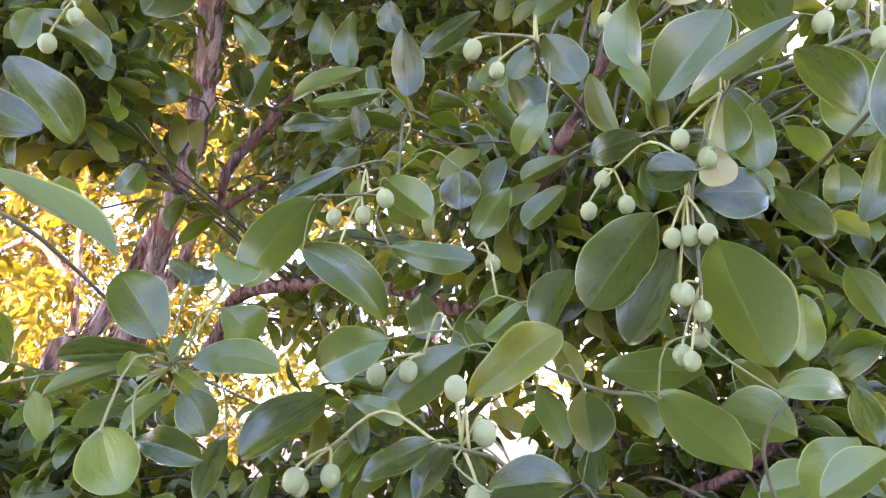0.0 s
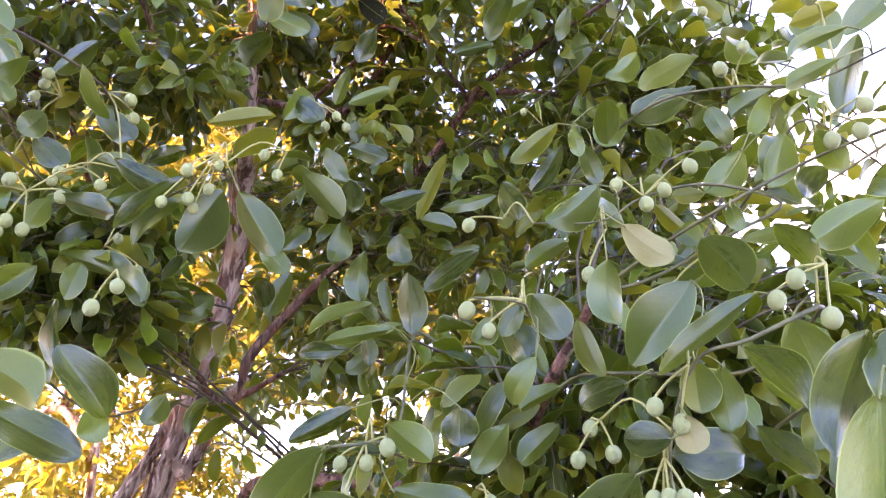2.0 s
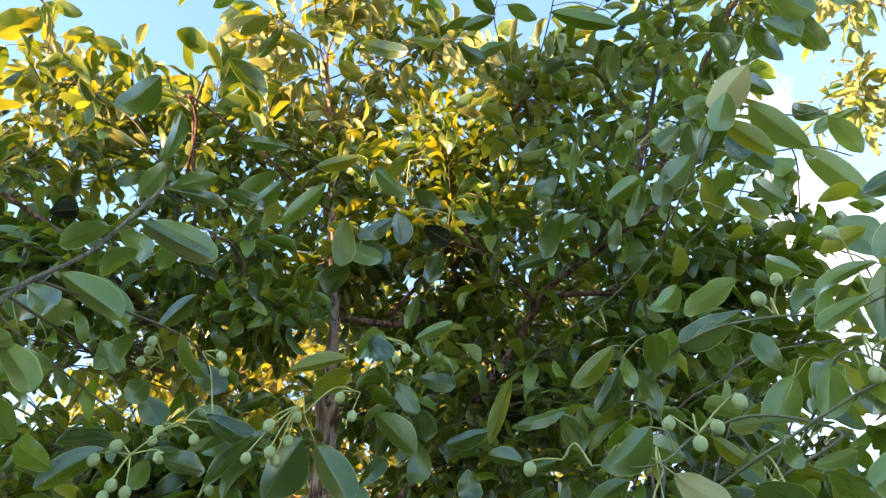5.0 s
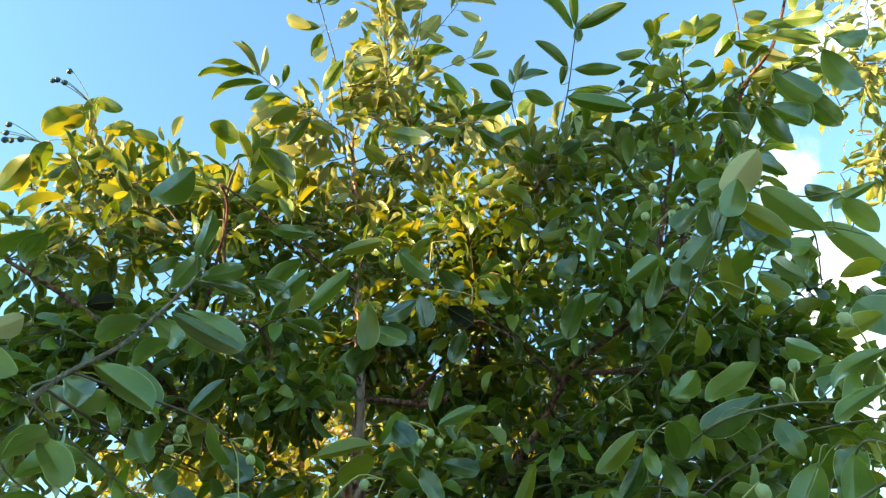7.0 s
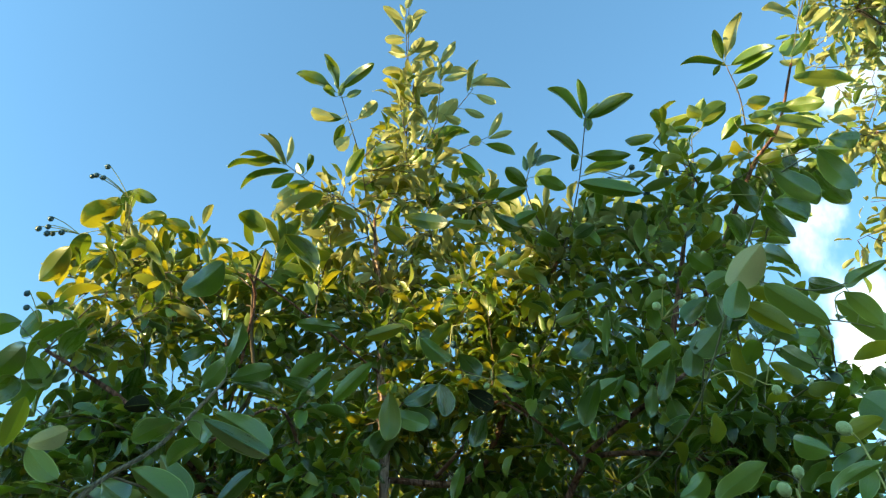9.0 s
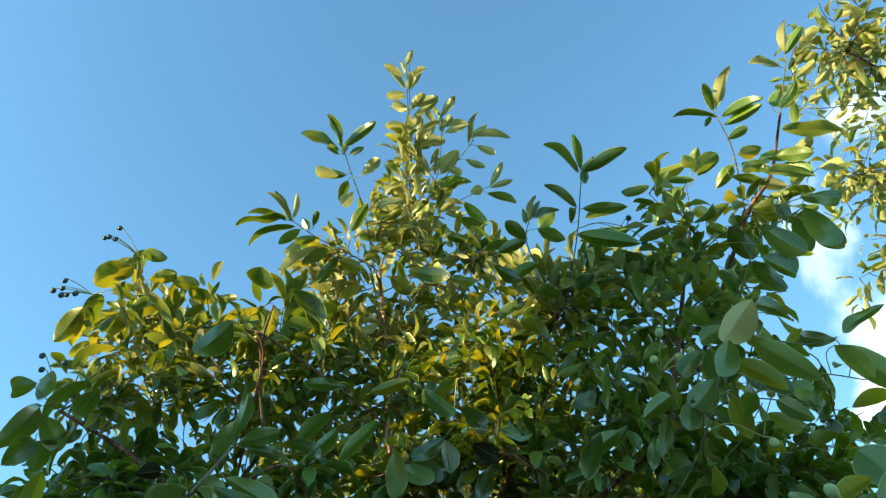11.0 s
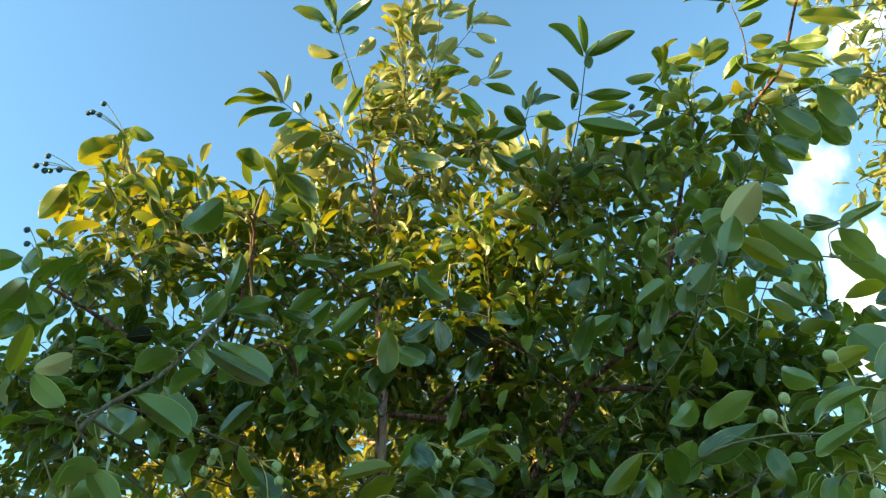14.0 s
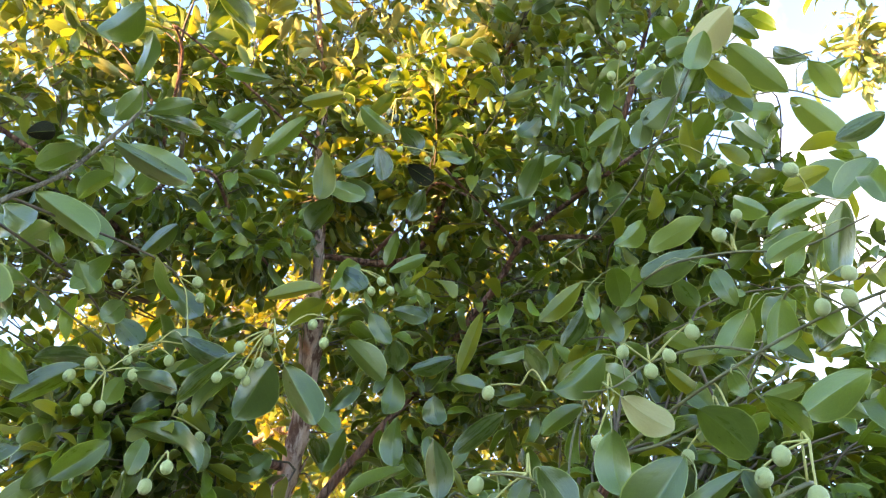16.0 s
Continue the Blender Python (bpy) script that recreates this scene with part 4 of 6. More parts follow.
s = shoot([(-0.355, 0.885, 3.293), (-0.234, 0.825, 3.391), (-0.151, 0.778, 3.436)])
leaf(s, (-0.164, 0.774, 3.437), (-0.123, 0.714, 3.478), 0.023, 22, 'young')
leaf(s, (-0.157, 0.769, 3.441), (-0.114, 0.780, 3.499), 0.022, -45, 'young')
leaf(s, (-0.151, 0.766, 3.443), (-0.047, 0.803, 3.436), 0.031, 18, 'young')
leaf(s, (-0.147, 0.794, 3.428), (-0.094, 0.819, 3.396), 0.022, -34, 'young')
leaf(s, (-0.188, 0.817, 3.405), (-0.139, 0.855, 3.399), 0.022, -32, 'young')
leaf(s, (-0.169, 0.780, 3.432), (-0.148, 0.711, 3.425), 0.020, -33, 'young')
s = shoot([(-0.366, 0.922, 3.262), (-0.259, 0.908, 3.328), (-0.138, 0.898, 3.360)])
leaf(s, (-0.252, 0.945, 3.309), (-0.179, 0.990, 3.253), 0.044, -10, 'up')
leaf(s, (-0.138, 0.898, 3.360), (-0.087, 0.854, 3.399), 0.022, -20, 'young')
leaf(s, (-0.139, 0.902, 3.357), (-0.070, 0.903, 3.367), 0.019, -35, 'young')
leaf(s, (-0.152, 0.913, 3.348), (-0.073, 0.955, 3.330), 0.026, -11, 'up')
leaf(s, (-0.161, 0.900, 3.355), (-0.199, 0.914, 3.376), 0.031, 41, 'young')
leaf(s, (-0.225, 0.912, 3.334), (-0.173, 0.984, 3.291), 0.034, -29, 'up')
leaf(s, (-0.332, 0.919, 3.300), (-0.280, 0.978, 3.271), 0.034, -34, 'young')
s = shoot([(-0.335, 0.954, 3.114), (-0.211, 0.923, 3.136), (-0.130, 0.921, 3.130)])
leaf(s, (-0.286, 0.690, 2.820), (-0.200, 0.731, 2.818), 0.037, -48)
leaf(s, (-0.432, 0.905, 3.069), (-0.383, 0.946, 3.030), 0.045, -44, 'yel')
leaf(s, (-0.051, 0.750, 2.899), (-0.121, 0.746, 2.899), 0.027, 21, 'up')
leaf(s, (-0.136, 0.544, 2.598), (-0.090, 0.557, 2.589), 0.021, -63, 'yel')
leaf(s, (-0.022, 1.482, 3.913), (-0.092, 1.510, 3.868), 0.060, 39, 'lite')
leaf(s, (-0.143, 0.911, 3.135), (-0.127, 0.842, 3.134), 0.020, -38, 'young')
leaf(s, (-0.204, 0.900, 3.131), (-0.260, 0.874, 3.144), 0.028, 40, 'up')
leaf(s, (-0.225, 0.918, 3.111), (-0.291, 0.921, 3.089), 0.031, 38, 'young')
leaf(s, (-0.181, 0.931, 3.110), (-0.139, 0.951, 3.049), 0.031, -50, 'up')
s = shoot([(-0.481, 0.894, 3.108), (-0.439, 0.722, 3.124), (-0.419, 0.578, 3.124), (-0.415, 0.518, 3.136)])
leaf(s, (-0.417, 0.517, 3.135), (-0.422, 0.439, 3.173), 0.024, 0, 'up')
leaf(s, (-0.425, 0.520, 3.131), (-0.494, 0.449, 3.140), 0.028, 12, 'up')
leaf(s, (-0.428, 0.528, 3.125), (-0.436, 0.483, 3.107), 0.018, 33, 'up')
leaf(s, (-0.408, 0.518, 3.138), (-0.323, 0.498, 3.178), 0.027, -22, 'up')
leaf(s, (-0.402, 0.538, 3.129), (-0.377, 0.554, 3.172), 0.018, -49, 'up')
leaf(s, (-0.419, 0.531, 3.127), (-0.408, 0.523, 3.179), 0.016, -15, 'up')
leaf(s, (-0.441, 0.569, 3.096), (-0.477, 0.512, 3.056), 0.029, 43, 'young')
leaf(s, (-0.426, 0.575, 3.098), (-0.490, 0.543, 3.090), 0.024, 36, 'up')
leaf(s, (-0.390, 0.590, 3.103), (-0.335, 0.567, 3.122), 0.029, -21, 'young')
leaf(s, (-0.420, 0.615, 3.076), (-0.442, 0.607, 3.023), 0.033, 53, 'young')
leaf(s, (-0.426, 0.588, 3.091), (-0.470, 0.637, 3.098), 0.024, 7, 'up')
leaf(s, (-0.370, 0.665, 3.062), (-0.323, 0.696, 3.108), 0.034, -47, 'young')
leaf(s, (-0.394, 0.649, 3.064), (-0.449, 0.686, 3.015), 0.033, 15, 'up')
s = shoot([(-0.481, 0.894, 3.108), (-0.520, 0.763, 3.059), (-0.555, 0.702, 3.047), (-0.593, 0.631, 3.049)])
leaf(s, (-0.579, 0.685, 2.844), (-0.515, 0.765, 2.787), 0.048, -15, 'up')
leaf(s, (-0.601, 0.644, 2.822), (-0.652, 0.606, 2.852), 0.049, 24, 'up')
leaf(s, (-0.598, 0.725, 2.982), (-0.522, 0.714, 3.008), 0.036, -1, 'lite')
leaf(s, (-0.511, 0.755, 3.001), (-0.461, 0.791, 2.988), 0.034, -46, 'yel')
leaf(s, (-0.593, 0.631, 3.049), (-0.624, 0.550, 3.083), 0.026, -14, 'young')
leaf(s, (-0.598, 0.631, 3.047), (-0.612, 0.556, 3.086), 0.024, -2, 'up')
leaf(s, (-0.588, 0.629, 3.053), (-0.575, 0.598, 3.115), 0.020, -17, 'young')
leaf(s, (-0.598, 0.624, 3.051), (-0.714, 0.574, 3.016), 0.037, -15, 'up')
leaf(s, (-0.605, 0.625, 3.047), (-0.680, 0.565, 3.042), 0.027, -8, 'up')
leaf(s, (-0.591, 0.646, 3.040), (-0.701, 0.621, 2.993), 0.034, -11, 'up')
leaf(s, (-0.580, 0.657, 3.038), (-0.637, 0.660, 3.005), 0.027, 30, 'up')
leaf(s, (-0.549, 0.666, 3.048), (-0.515, 0.616, 3.046), 0.017, 1, 'up')
leaf(s, (-0.561, 0.666, 3.042), (-0.578, 0.654, 3.079), 0.022, 61, 'up')
leaf(s, (-0.552, 0.707, 3.018), (-0.650, 0.714, 2.957), 0.032, -4, 'young')
leaf(s, (-0.547, 0.691, 3.032), (-0.579, 0.645, 2.978), 0.022, 58, 'up')
leaf(s, (-0.572, 0.679, 3.027), (-0.619, 0.670, 2.965), 0.022, 42, 'young')
leaf(s, (-0.505, 0.745, 3.012), (-0.571, 0.774, 2.955), 0.030, 22, 'up')
s = shoot([(-0.093, 1.050, 2.720), (0.015, 0.909, 2.822), (0.065, 0.782, 2.810), (0.099, 0.703, 2.843), (0.124, 0.633, 2.886), (0.135, 0.606, 2.906)])
leaf(s, (-0.063, 0.935, 2.892), (-0.144, 0.941, 2.857), 0.038, 19)
leaf(s, (0.237, 1.152, 3.427), (0.103, 1.146, 3.421), 0.040, 24, 'up')
leaf(s, (0.080, 1.019, 3.168), (0.222, 1.028, 3.180), 0.042, -48, 'up')
leaf(s, (0.110, 0.776, 2.767), (0.061, 0.784, 2.749), 0.031, 44, 'up')
leaf(s, (0.192, 0.712, 2.822), (0.239, 0.719, 2.818), 0.016, -12, 'young')
leaf(s, (0.129, 0.604, 2.907), (0.078, 0.537, 2.951), 0.027, -12, 'up')
leaf(s, (0.134, 0.600, 2.910), (0.135, 0.537, 2.953), 0.022, -23, 'up')
leaf(s, (0.137, 0.606, 2.906), (0.237, 0.583, 2.920), 0.029, -14, 'up')
leaf(s, (0.135, 0.606, 2.906), (0.164, 0.606, 2.948), 0.018, -52, 'up')
leaf(s, (0.135, 0.626, 2.892), (0.141, 0.618, 2.931), 0.020, -30, 'up')
leaf(s, (0.107, 0.661, 2.864), (0.054, 0.608, 2.901), 0.023, 9, 'up')
leaf(s, (0.118, 0.666, 2.860), (0.209, 0.680, 2.849), 0.026, -38, 'up')
leaf(s, (0.095, 0.705, 2.827), (0.218, 0.741, 2.795), 0.037, -34, 'up')
leaf(s, (0.088, 0.684, 2.844), (0.103, 0.637, 2.840), 0.016, -12, 'up')
leaf(s, (0.065, 0.764, 2.773), (0.113, 0.807, 2.733), 0.030, -33, 'up')
leaf(s, (0.031, 0.793, 2.741), (-0.007, 0.737, 2.733), 0.030, 36, 'up')
s = shoot([(0.015, 0.909, 2.822), (-0.012, 0.801, 2.853), (-0.018, 0.716, 2.859), (-0.002, 0.685, 2.887)])
leaf(s, (-0.095, 0.722, 2.809), (-0.044, 0.759, 2.782), 0.031, -51)
leaf(s, (-0.015, 0.701, 2.844), (-0.049, 0.652, 2.862), 0.031, 34, 'up')
leaf(s, (-0.023, 0.858, 2.709), (-0.068, 0.832, 2.728), 0.036, 27, 'yel')
leaf(s, (-0.004, 0.690, 2.883), (0.021, 0.653, 2.930), 0.018, 18, 'young')
leaf(s, (-0.010, 0.688, 2.883), (-0.012, 0.681, 2.926), 0.014, 22, 'up')
leaf(s, (0.011, 0.683, 2.890), (0.059, 0.709, 2.934), 0.020, -25, 'up')
leaf(s, (0.012, 0.703, 2.874), (0.066, 0.735, 2.853), 0.030, -36, 'up')
leaf(s, (0.005, 0.682, 2.890), (0.028, 0.681, 2.942), 0.016, -39, 'up')
leaf(s, (-0.018, 0.716, 2.859), (-0.084, 0.719, 2.846), 0.028, 39, 'up')
leaf(s, (-0.004, 0.758, 2.825), (-0.053, 0.731, 2.773), 0.028, 59, 'up')
s = shoot([(0.201, 0.957, 2.450), (0.333, 0.930, 2.720), (0.453, 0.817, 2.882), (0.524, 0.762, 2.938), (0.569, 0.656, 3.006), (0.599, 0.562, 3.058)])
leaf(s, (0.575, 0.838, 2.870), (0.634, 0.906, 2.821), 0.052, -18)
leaf(s, (0.658, 1.421, 3.415), (0.765, 1.474, 3.378), 0.053, -20, 'up')
leaf(s, (0.535, 0.610, 2.885), (0.653, 0.659, 2.901), 0.037, -3, 'lite')
leaf(s, (0.562, 0.627, 2.986), (0.606, 0.598, 3.017), 0.024, -61, 'up')
leaf(s, (0.517, 0.715, 2.943), (0.614, 0.723, 2.944), 0.027, -45, 'lite')
leaf(s, (0.541, 0.728, 2.810), (0.620, 0.759, 2.816), 0.028, -60, 'up')
leaf(s, (0.454, 0.864, 2.884), (0.425, 0.824, 2.905), 0.029, -12)
leaf(s, (0.476, 0.849, 2.898), (0.420, 0.856, 2.866), 0.036, 72, 'up')
leaf(s, (0.601, 0.738, 2.926), (0.551, 0.762, 2.887), 0.027, 35, 'yel')
leaf(s, (0.600, 0.552, 3.064), (0.611, 0.499, 3.109), 0.020, 13, 'young')
leaf(s, (0.600, 0.552, 3.064), (0.634, 0.490, 3.052), 0.020, -31, 'up')
leaf(s, (0.586, 0.574, 3.055), (0.524, 0.540, 3.058), 0.020, -12, 'young')
leaf(s, (0.600, 0.582, 3.045), (0.609, 0.545, 3.032), 0.013, -31, 'up')
leaf(s, (0.607, 0.598, 3.033), (0.639, 0.545, 2.996), 0.020, -43, 'young')
leaf(s, (0.638, 0.616, 3.010), (0.661, 0.558, 2.984), 0.020, -38, 'young')
leaf(s, (0.556, 0.642, 3.019), (0.586, 0.633, 3.059), 0.030, -53, 'up')
leaf(s, (0.550, 0.743, 2.945), (0.595, 0.737, 2.886), 0.033, -48, 'up')
leaf(s, (0.526, 0.752, 2.946), (0.483, 0.763, 3.000), 0.028, 51, 'up')
leaf(s, (0.507, 0.741, 2.960), (0.552, 0.745, 2.994), 0.025, -52, 'up')
leaf(s, (0.495, 0.769, 2.940), (0.556, 0.800, 2.935), 0.028, -31, 'young')
leaf(s, (0.525, 0.767, 2.797), (0.540, 0.819, 2.742), 0.038, 2, 'up')
leaf(s, (0.499, 0.855, 2.863), (0.529, 0.901, 2.808), 0.030, -12, 'up')
leaf(s, (0.445, 0.908, 2.825), (0.501, 0.945, 2.770), 0.030, -30, 'up')
leaf(s, (0.474, 0.845, 2.879), (0.448, 0.899, 2.833), 0.035, 28, 'up')
leaf(s, (0.425, 0.861, 2.875), (0.371, 0.827, 2.895), 0.033, 31, 'up')
leaf(s, (0.406, 0.888, 2.853), (0.400, 0.942, 2.799), 0.035, 12, 'up')
leaf(s, (0.377, 0.905, 2.842), (0.317, 0.863, 2.836), 0.033, 38, 'up')
leaf(s, (0.357, 0.931, 2.819), (0.362, 0.946, 2.742), 0.035, -6, 'up')
leaf(s, (0.476, 0.798, 2.921), (0.532, 0.833, 2.874), 0.033, -26, 'up')
s = shoot([(0.453, 0.817, 2.882), (0.456, 0.693, 2.958), (0.440, 0.626, 3.009)])
leaf(s, (0.433, 0.709, 2.901), (0.501, 0.735, 2.879), 0.023, -17, 'up')
leaf(s, (0.440, 0.626, 3.009), (0.354, 0.608, 3.036), 0.026, -21, 'up')
leaf(s, (0.435, 0.615, 3.018), (0.428, 0.562, 3.053), 0.020, -5, 'up')
leaf(s, (0.440, 0.615, 3.016), (0.481, 0.538, 3.056), 0.027, 3, 'young')
leaf(s, (0.449, 0.627, 3.007), (0.535, 0.601, 3.003), 0.025, -17, 'up')
leaf(s, (0.451, 0.642, 2.996), (0.530, 0.614, 2.996), 0.023, -36, 'up')
leaf(s, (0.451, 0.668, 2.978), (0.486, 0.628, 2.947), 0.022, -44, 'up')
leaf(s, (0.429, 0.624, 3.013), (0.416, 0.652, 3.023), 0.012, 32, 'up')
leaf(s, (0.451, 0.713, 2.944), (0.415, 0.771, 2.954), 0.029, 34, 'up')
s = shoot([(0.238, 0.895, 2.618), (0.303, 0.895, 2.836), (0.344, 0.855, 2.936), (0.356, 0.785, 2.994)])
leaf(s, (0.188, 0.812, 2.854), (0.214, 0.849, 2.815), 0.042, -21, 'up')
leaf(s, (0.156, 0.925, 2.853), (0.102, 0.931, 2.813), 0.038, 23, 'lite')
leaf(s, (0.196, 1.428, 3.283), (0.342, 1.431, 3.316), 0.053, -18, 'up')
leaf(s, (0.284, 0.746, 3.016), (0.366, 0.755, 3.040), 0.034, -54, 'yel')
leaf(s, (0.339, 0.925, 2.865), (0.333, 0.980, 2.825), 0.044, 21, 'up')
leaf(s, (0.358, 0.827, 2.954), (0.311, 0.847, 2.912), 0.032, 25, 'up')
leaf(s, (0.299, 0.818, 2.998), (0.270, 0.854, 2.961), 0.028, 43)
leaf(s, (0.348, 0.922, 2.872), (0.284, 0.914, 2.853), 0.044, 67)
leaf(s, (0.383, 0.768, 3.004), (0.433, 0.716, 3.002), 0.031, -34, 'up')
leaf(s, (0.374, 0.756, 3.014), (0.401, 0.743, 3.071), 0.030, -50, 'lite')
leaf(s, (0.348, 0.784, 2.996), (0.306, 0.838, 3.012), 0.036, 36, 'lite')
leaf(s, (0.356, 0.826, 2.960), (0.401, 0.870, 2.972), 0.031, -31, 'up')
leaf(s, (0.394, 0.748, 3.017), (0.350, 0.708, 3.003), 0.028, 29, 'lite')
leaf(s, (0.330, 0.874, 2.922), (0.283, 0.924, 2.933), 0.036, 39, 'up')
leaf(s, (0.339, 0.885, 2.910), (0.369, 0.925, 2.866), 0.033, -19, 'up')
leaf(s, (0.310, 0.921, 2.880), (0.259, 0.963, 2.842), 0.036, 37, 'up')
s = shoot([(0.213, 0.715, 2.270), (0.294, 0.579, 2.362), (0.331, 0.571, 2.348), (0.385, 0.576, 2.326), (0.427, 0.568, 2.322)])
leaf(s, (0.106, 0.671, 2.440), (0.087, 0.719, 2.380), 0.015, 0)
leaf(s, (0.179, 0.775, 2.522), (0.182, 0.817, 2.498), 0.026, 2)
leaf(s, (0.432, 0.596, 2.340), (0.383, 0.581, 2.346), 0.023, 67)
leaf(s, (0.315, 0.607, 2.339), (0.356, 0.634, 2.291), 0.033, -36)
leaf(s, (0.303, 0.589, 2.365), (0.279, 0.660, 2.352), 0.037, 26)
leaf(s, (0.340, 0.673, 2.310), (0.386, 0.724, 2.305), 0.028, -36)
leaf(s, (0.353, 0.661, 2.324), (0.382, 0.636, 2.289), 0.028, -78)
leaf(s, (0.258, 0.642, 2.403), (0.213, 0.628, 2.354), 0.029, 73)
leaf(s, (0.350, 0.613, 2.451), (0.397, 0.653, 2.457), 0.026, -22)
leaf(s, (0.140, 0.796, 2.403), (0.196, 0.750, 2.408), 0.032, -46)
leaf(s, (0.097, 0.803, 2.392), (0.041, 0.808, 2.359), 0.032, 56)
s = shoot([(-0.734, 0.853, 2.932), (-0.934, 0.717, 2.861), (-0.973, 0.641, 2.840), (-0.940, 0.560, 2.929)])
leaf(s, (-0.585, 0.532, 2.605), (-0.661, 0.544, 2.554), 0.054, 48)
leaf(s, (-1.006, 0.834, 3.009), (-1.061, 0.886, 2.942), 0.051, -5)
leaf(s, (-0.757, 0.762, 2.665), (-0.843, 0.763, 2.654), 0.034, 21)
leaf(s, (-0.951, 0.543, 2.907), (-1.033, 0.539, 2.861), 0.062, 22, 'yel')
leaf(s, (-0.954, 0.533, 2.924), (-0.998, 0.559, 2.885), 0.051, 24, 'yel')
leaf(s, (-1.051, 0.555, 2.806), (-1.119, 0.586, 2.740), 0.054, 30, 'yel')
leaf(s, (-1.050, 0.572, 2.799), (-1.109, 0.617, 2.757), 0.043, -22, 'yel')
leaf(s, (-1.009, 0.551, 2.831), (-1.067, 0.604, 2.788), 0.045, -18)
leaf(s, (-0.946, 0.552, 2.971), (-0.978, 0.587, 2.941), 0.037, -16)
leaf(s, (-0.828, 0.689, 2.960), (-0.796, 0.657, 2.993), 0.022, 26, 'young')
leaf(s, (-0.934, 0.540, 2.947), (-0.918, 0.597, 2.979), 0.033, -55)
leaf(s, (-0.897, 0.624, 2.920), (-0.845, 0.668, 2.929), 0.036, -47, 'yel')
leaf(s, (-0.938, 0.597, 2.905), (-0.883, 0.621, 2.934), 0.036, -42, 'yel')
leaf(s, (-0.928, 0.649, 2.874), (-0.983, 0.634, 2.836), 0.039, 40, 'yel')
leaf(s, (-0.870, 0.664, 2.912), (-0.834, 0.731, 2.927), 0.039, -49, 'yel')
leaf(s, (-0.912, 0.682, 2.862), (-0.859, 0.733, 2.855), 0.039, -50, 'yel')
leaf(s, (-0.993, 0.627, 2.832), (-1.032, 0.652, 2.772), 0.039, 5, 'yel')
leaf(s, (-0.968, 0.667, 2.824), (-0.948, 0.734, 2.785), 0.039, -45)
leaf(s, (-0.729, 0.708, 2.836), (-0.707, 0.772, 2.795), 0.040, -40)
s = shoot([(-0.782, 0.747, 2.397), (-0.878, 0.728, 2.468), (-0.950, 0.685, 2.508), (-1.028, 0.613, 2.544), (-1.072, 0.532, 2.582)])
leaf(s, (-1.035, 0.651, 2.710), (-1.002, 0.692, 2.671), 0.041, -82)
leaf(s, (-0.985, 0.664, 2.663), (-0.917, 0.701, 2.610), 0.039, -84)
leaf(s, (-0.998, 0.746, 2.748), (-0.948, 0.784, 2.712), 0.039, -41)
leaf(s, (-1.069, 0.720, 2.646), (-1.009, 0.742, 2.642), 0.045, -23)
leaf(s, (-0.918, 0.683, 2.619), (-0.901, 0.755, 2.549), 0.043, -18, 'yel')
leaf(s, (-0.809, 0.499, 2.458), (-0.858, 0.519, 2.427), 0.040, 0)
leaf(s, (-1.032, 0.639, 2.491), (-1.089, 0.663, 2.446), 0.049, -6)
leaf(s, (-1.176, 0.755, 2.819), (-1.282, 0.720, 2.818), 0.026, 37)
leaf(s, (-1.015, 0.555, 2.510), (-1.133, 0.597, 2.466), 0.053, 31)
leaf(s, (-0.932, 0.591, 2.677), (-1.002, 0.561, 2.626), 0.038, -3, 'yel')
leaf(s, (-0.979, 0.610, 2.608), (-1.056, 0.598, 2.522), 0.047, -2)
leaf(s, (-1.052, 0.548, 2.575), (-1.056, 0.504, 2.524), 0.044, 87)
leaf(s, (-1.052, 0.600, 2.526), (-1.034, 0.664, 2.481), 0.050, -53)
leaf(s, (-0.940, 0.695, 2.471), (-0.923, 0.731, 2.532), 0.054, -86)
leaf(s, (-1.020, 0.691, 2.469), (-0.999, 0.745, 2.431), 0.050, -56)
leaf(s, (-0.940, 0.772, 2.478), (-0.897, 0.803, 2.531), 0.050, -63)
leaf(s, (-1.070, 0.616, 2.484), (-1.076, 0.588, 2.412), 0.050, -79)
leaf(s, (-1.056, 0.571, 2.549), (-1.053, 0.571, 2.623), 0.033, -36)
leaf(s, (-0.868, 0.712, 2.539), (-0.909, 0.759, 2.493), 0.048, -4)
s = shoot([(0.508, 0.846, 2.252), (0.468, 0.918, 2.354), (0.394, 0.962, 2.407)])
leaf(s, (0.328, 0.587, 2.090), (0.287, 0.570, 2.102), 0.028, 77)
leaf(s, (0.365, 1.006, 2.321), (0.427, 1.037, 2.301), 0.033, -25)
leaf(s, (0.308, 0.958, 2.347), (0.367, 1.001, 2.325), 0.026, -59, 'yel')
leaf(s, (0.517, 1.125, 2.543), (0.480, 1.131, 2.511), 0.029, 72)
leaf(s, (0.386, 0.950, 2.451), (0.432, 0.971, 2.439), 0.030, -54)
leaf(s, (0.552, 0.956, 2.412), (0.600, 0.962, 2.426), 0.029, -71)
leaf(s, (0.587, 0.963, 2.451), (0.630, 0.963, 2.454), 0.028, -41)
leaf(s, (0.399, 0.622, 2.180), (0.418, 0.595, 2.111), 0.052, 67)
leaf(s, (0.540, 0.947, 2.371), (0.518, 0.973, 2.426), 0.036, -78)
leaf(s, (0.476, 0.950, 2.396), (0.439, 0.913, 2.402), 0.028, 37)
leaf(s, (0.430, 0.960, 2.399), (0.392, 0.921, 2.404), 0.028, 38)
leaf(s, (0.490, 0.939, 2.409), (0.487, 0.948, 2.452), 0.028, -36)
leaf(s, (0.529, 0.924, 2.416), (0.564, 0.958, 2.409), 0.031, -34)
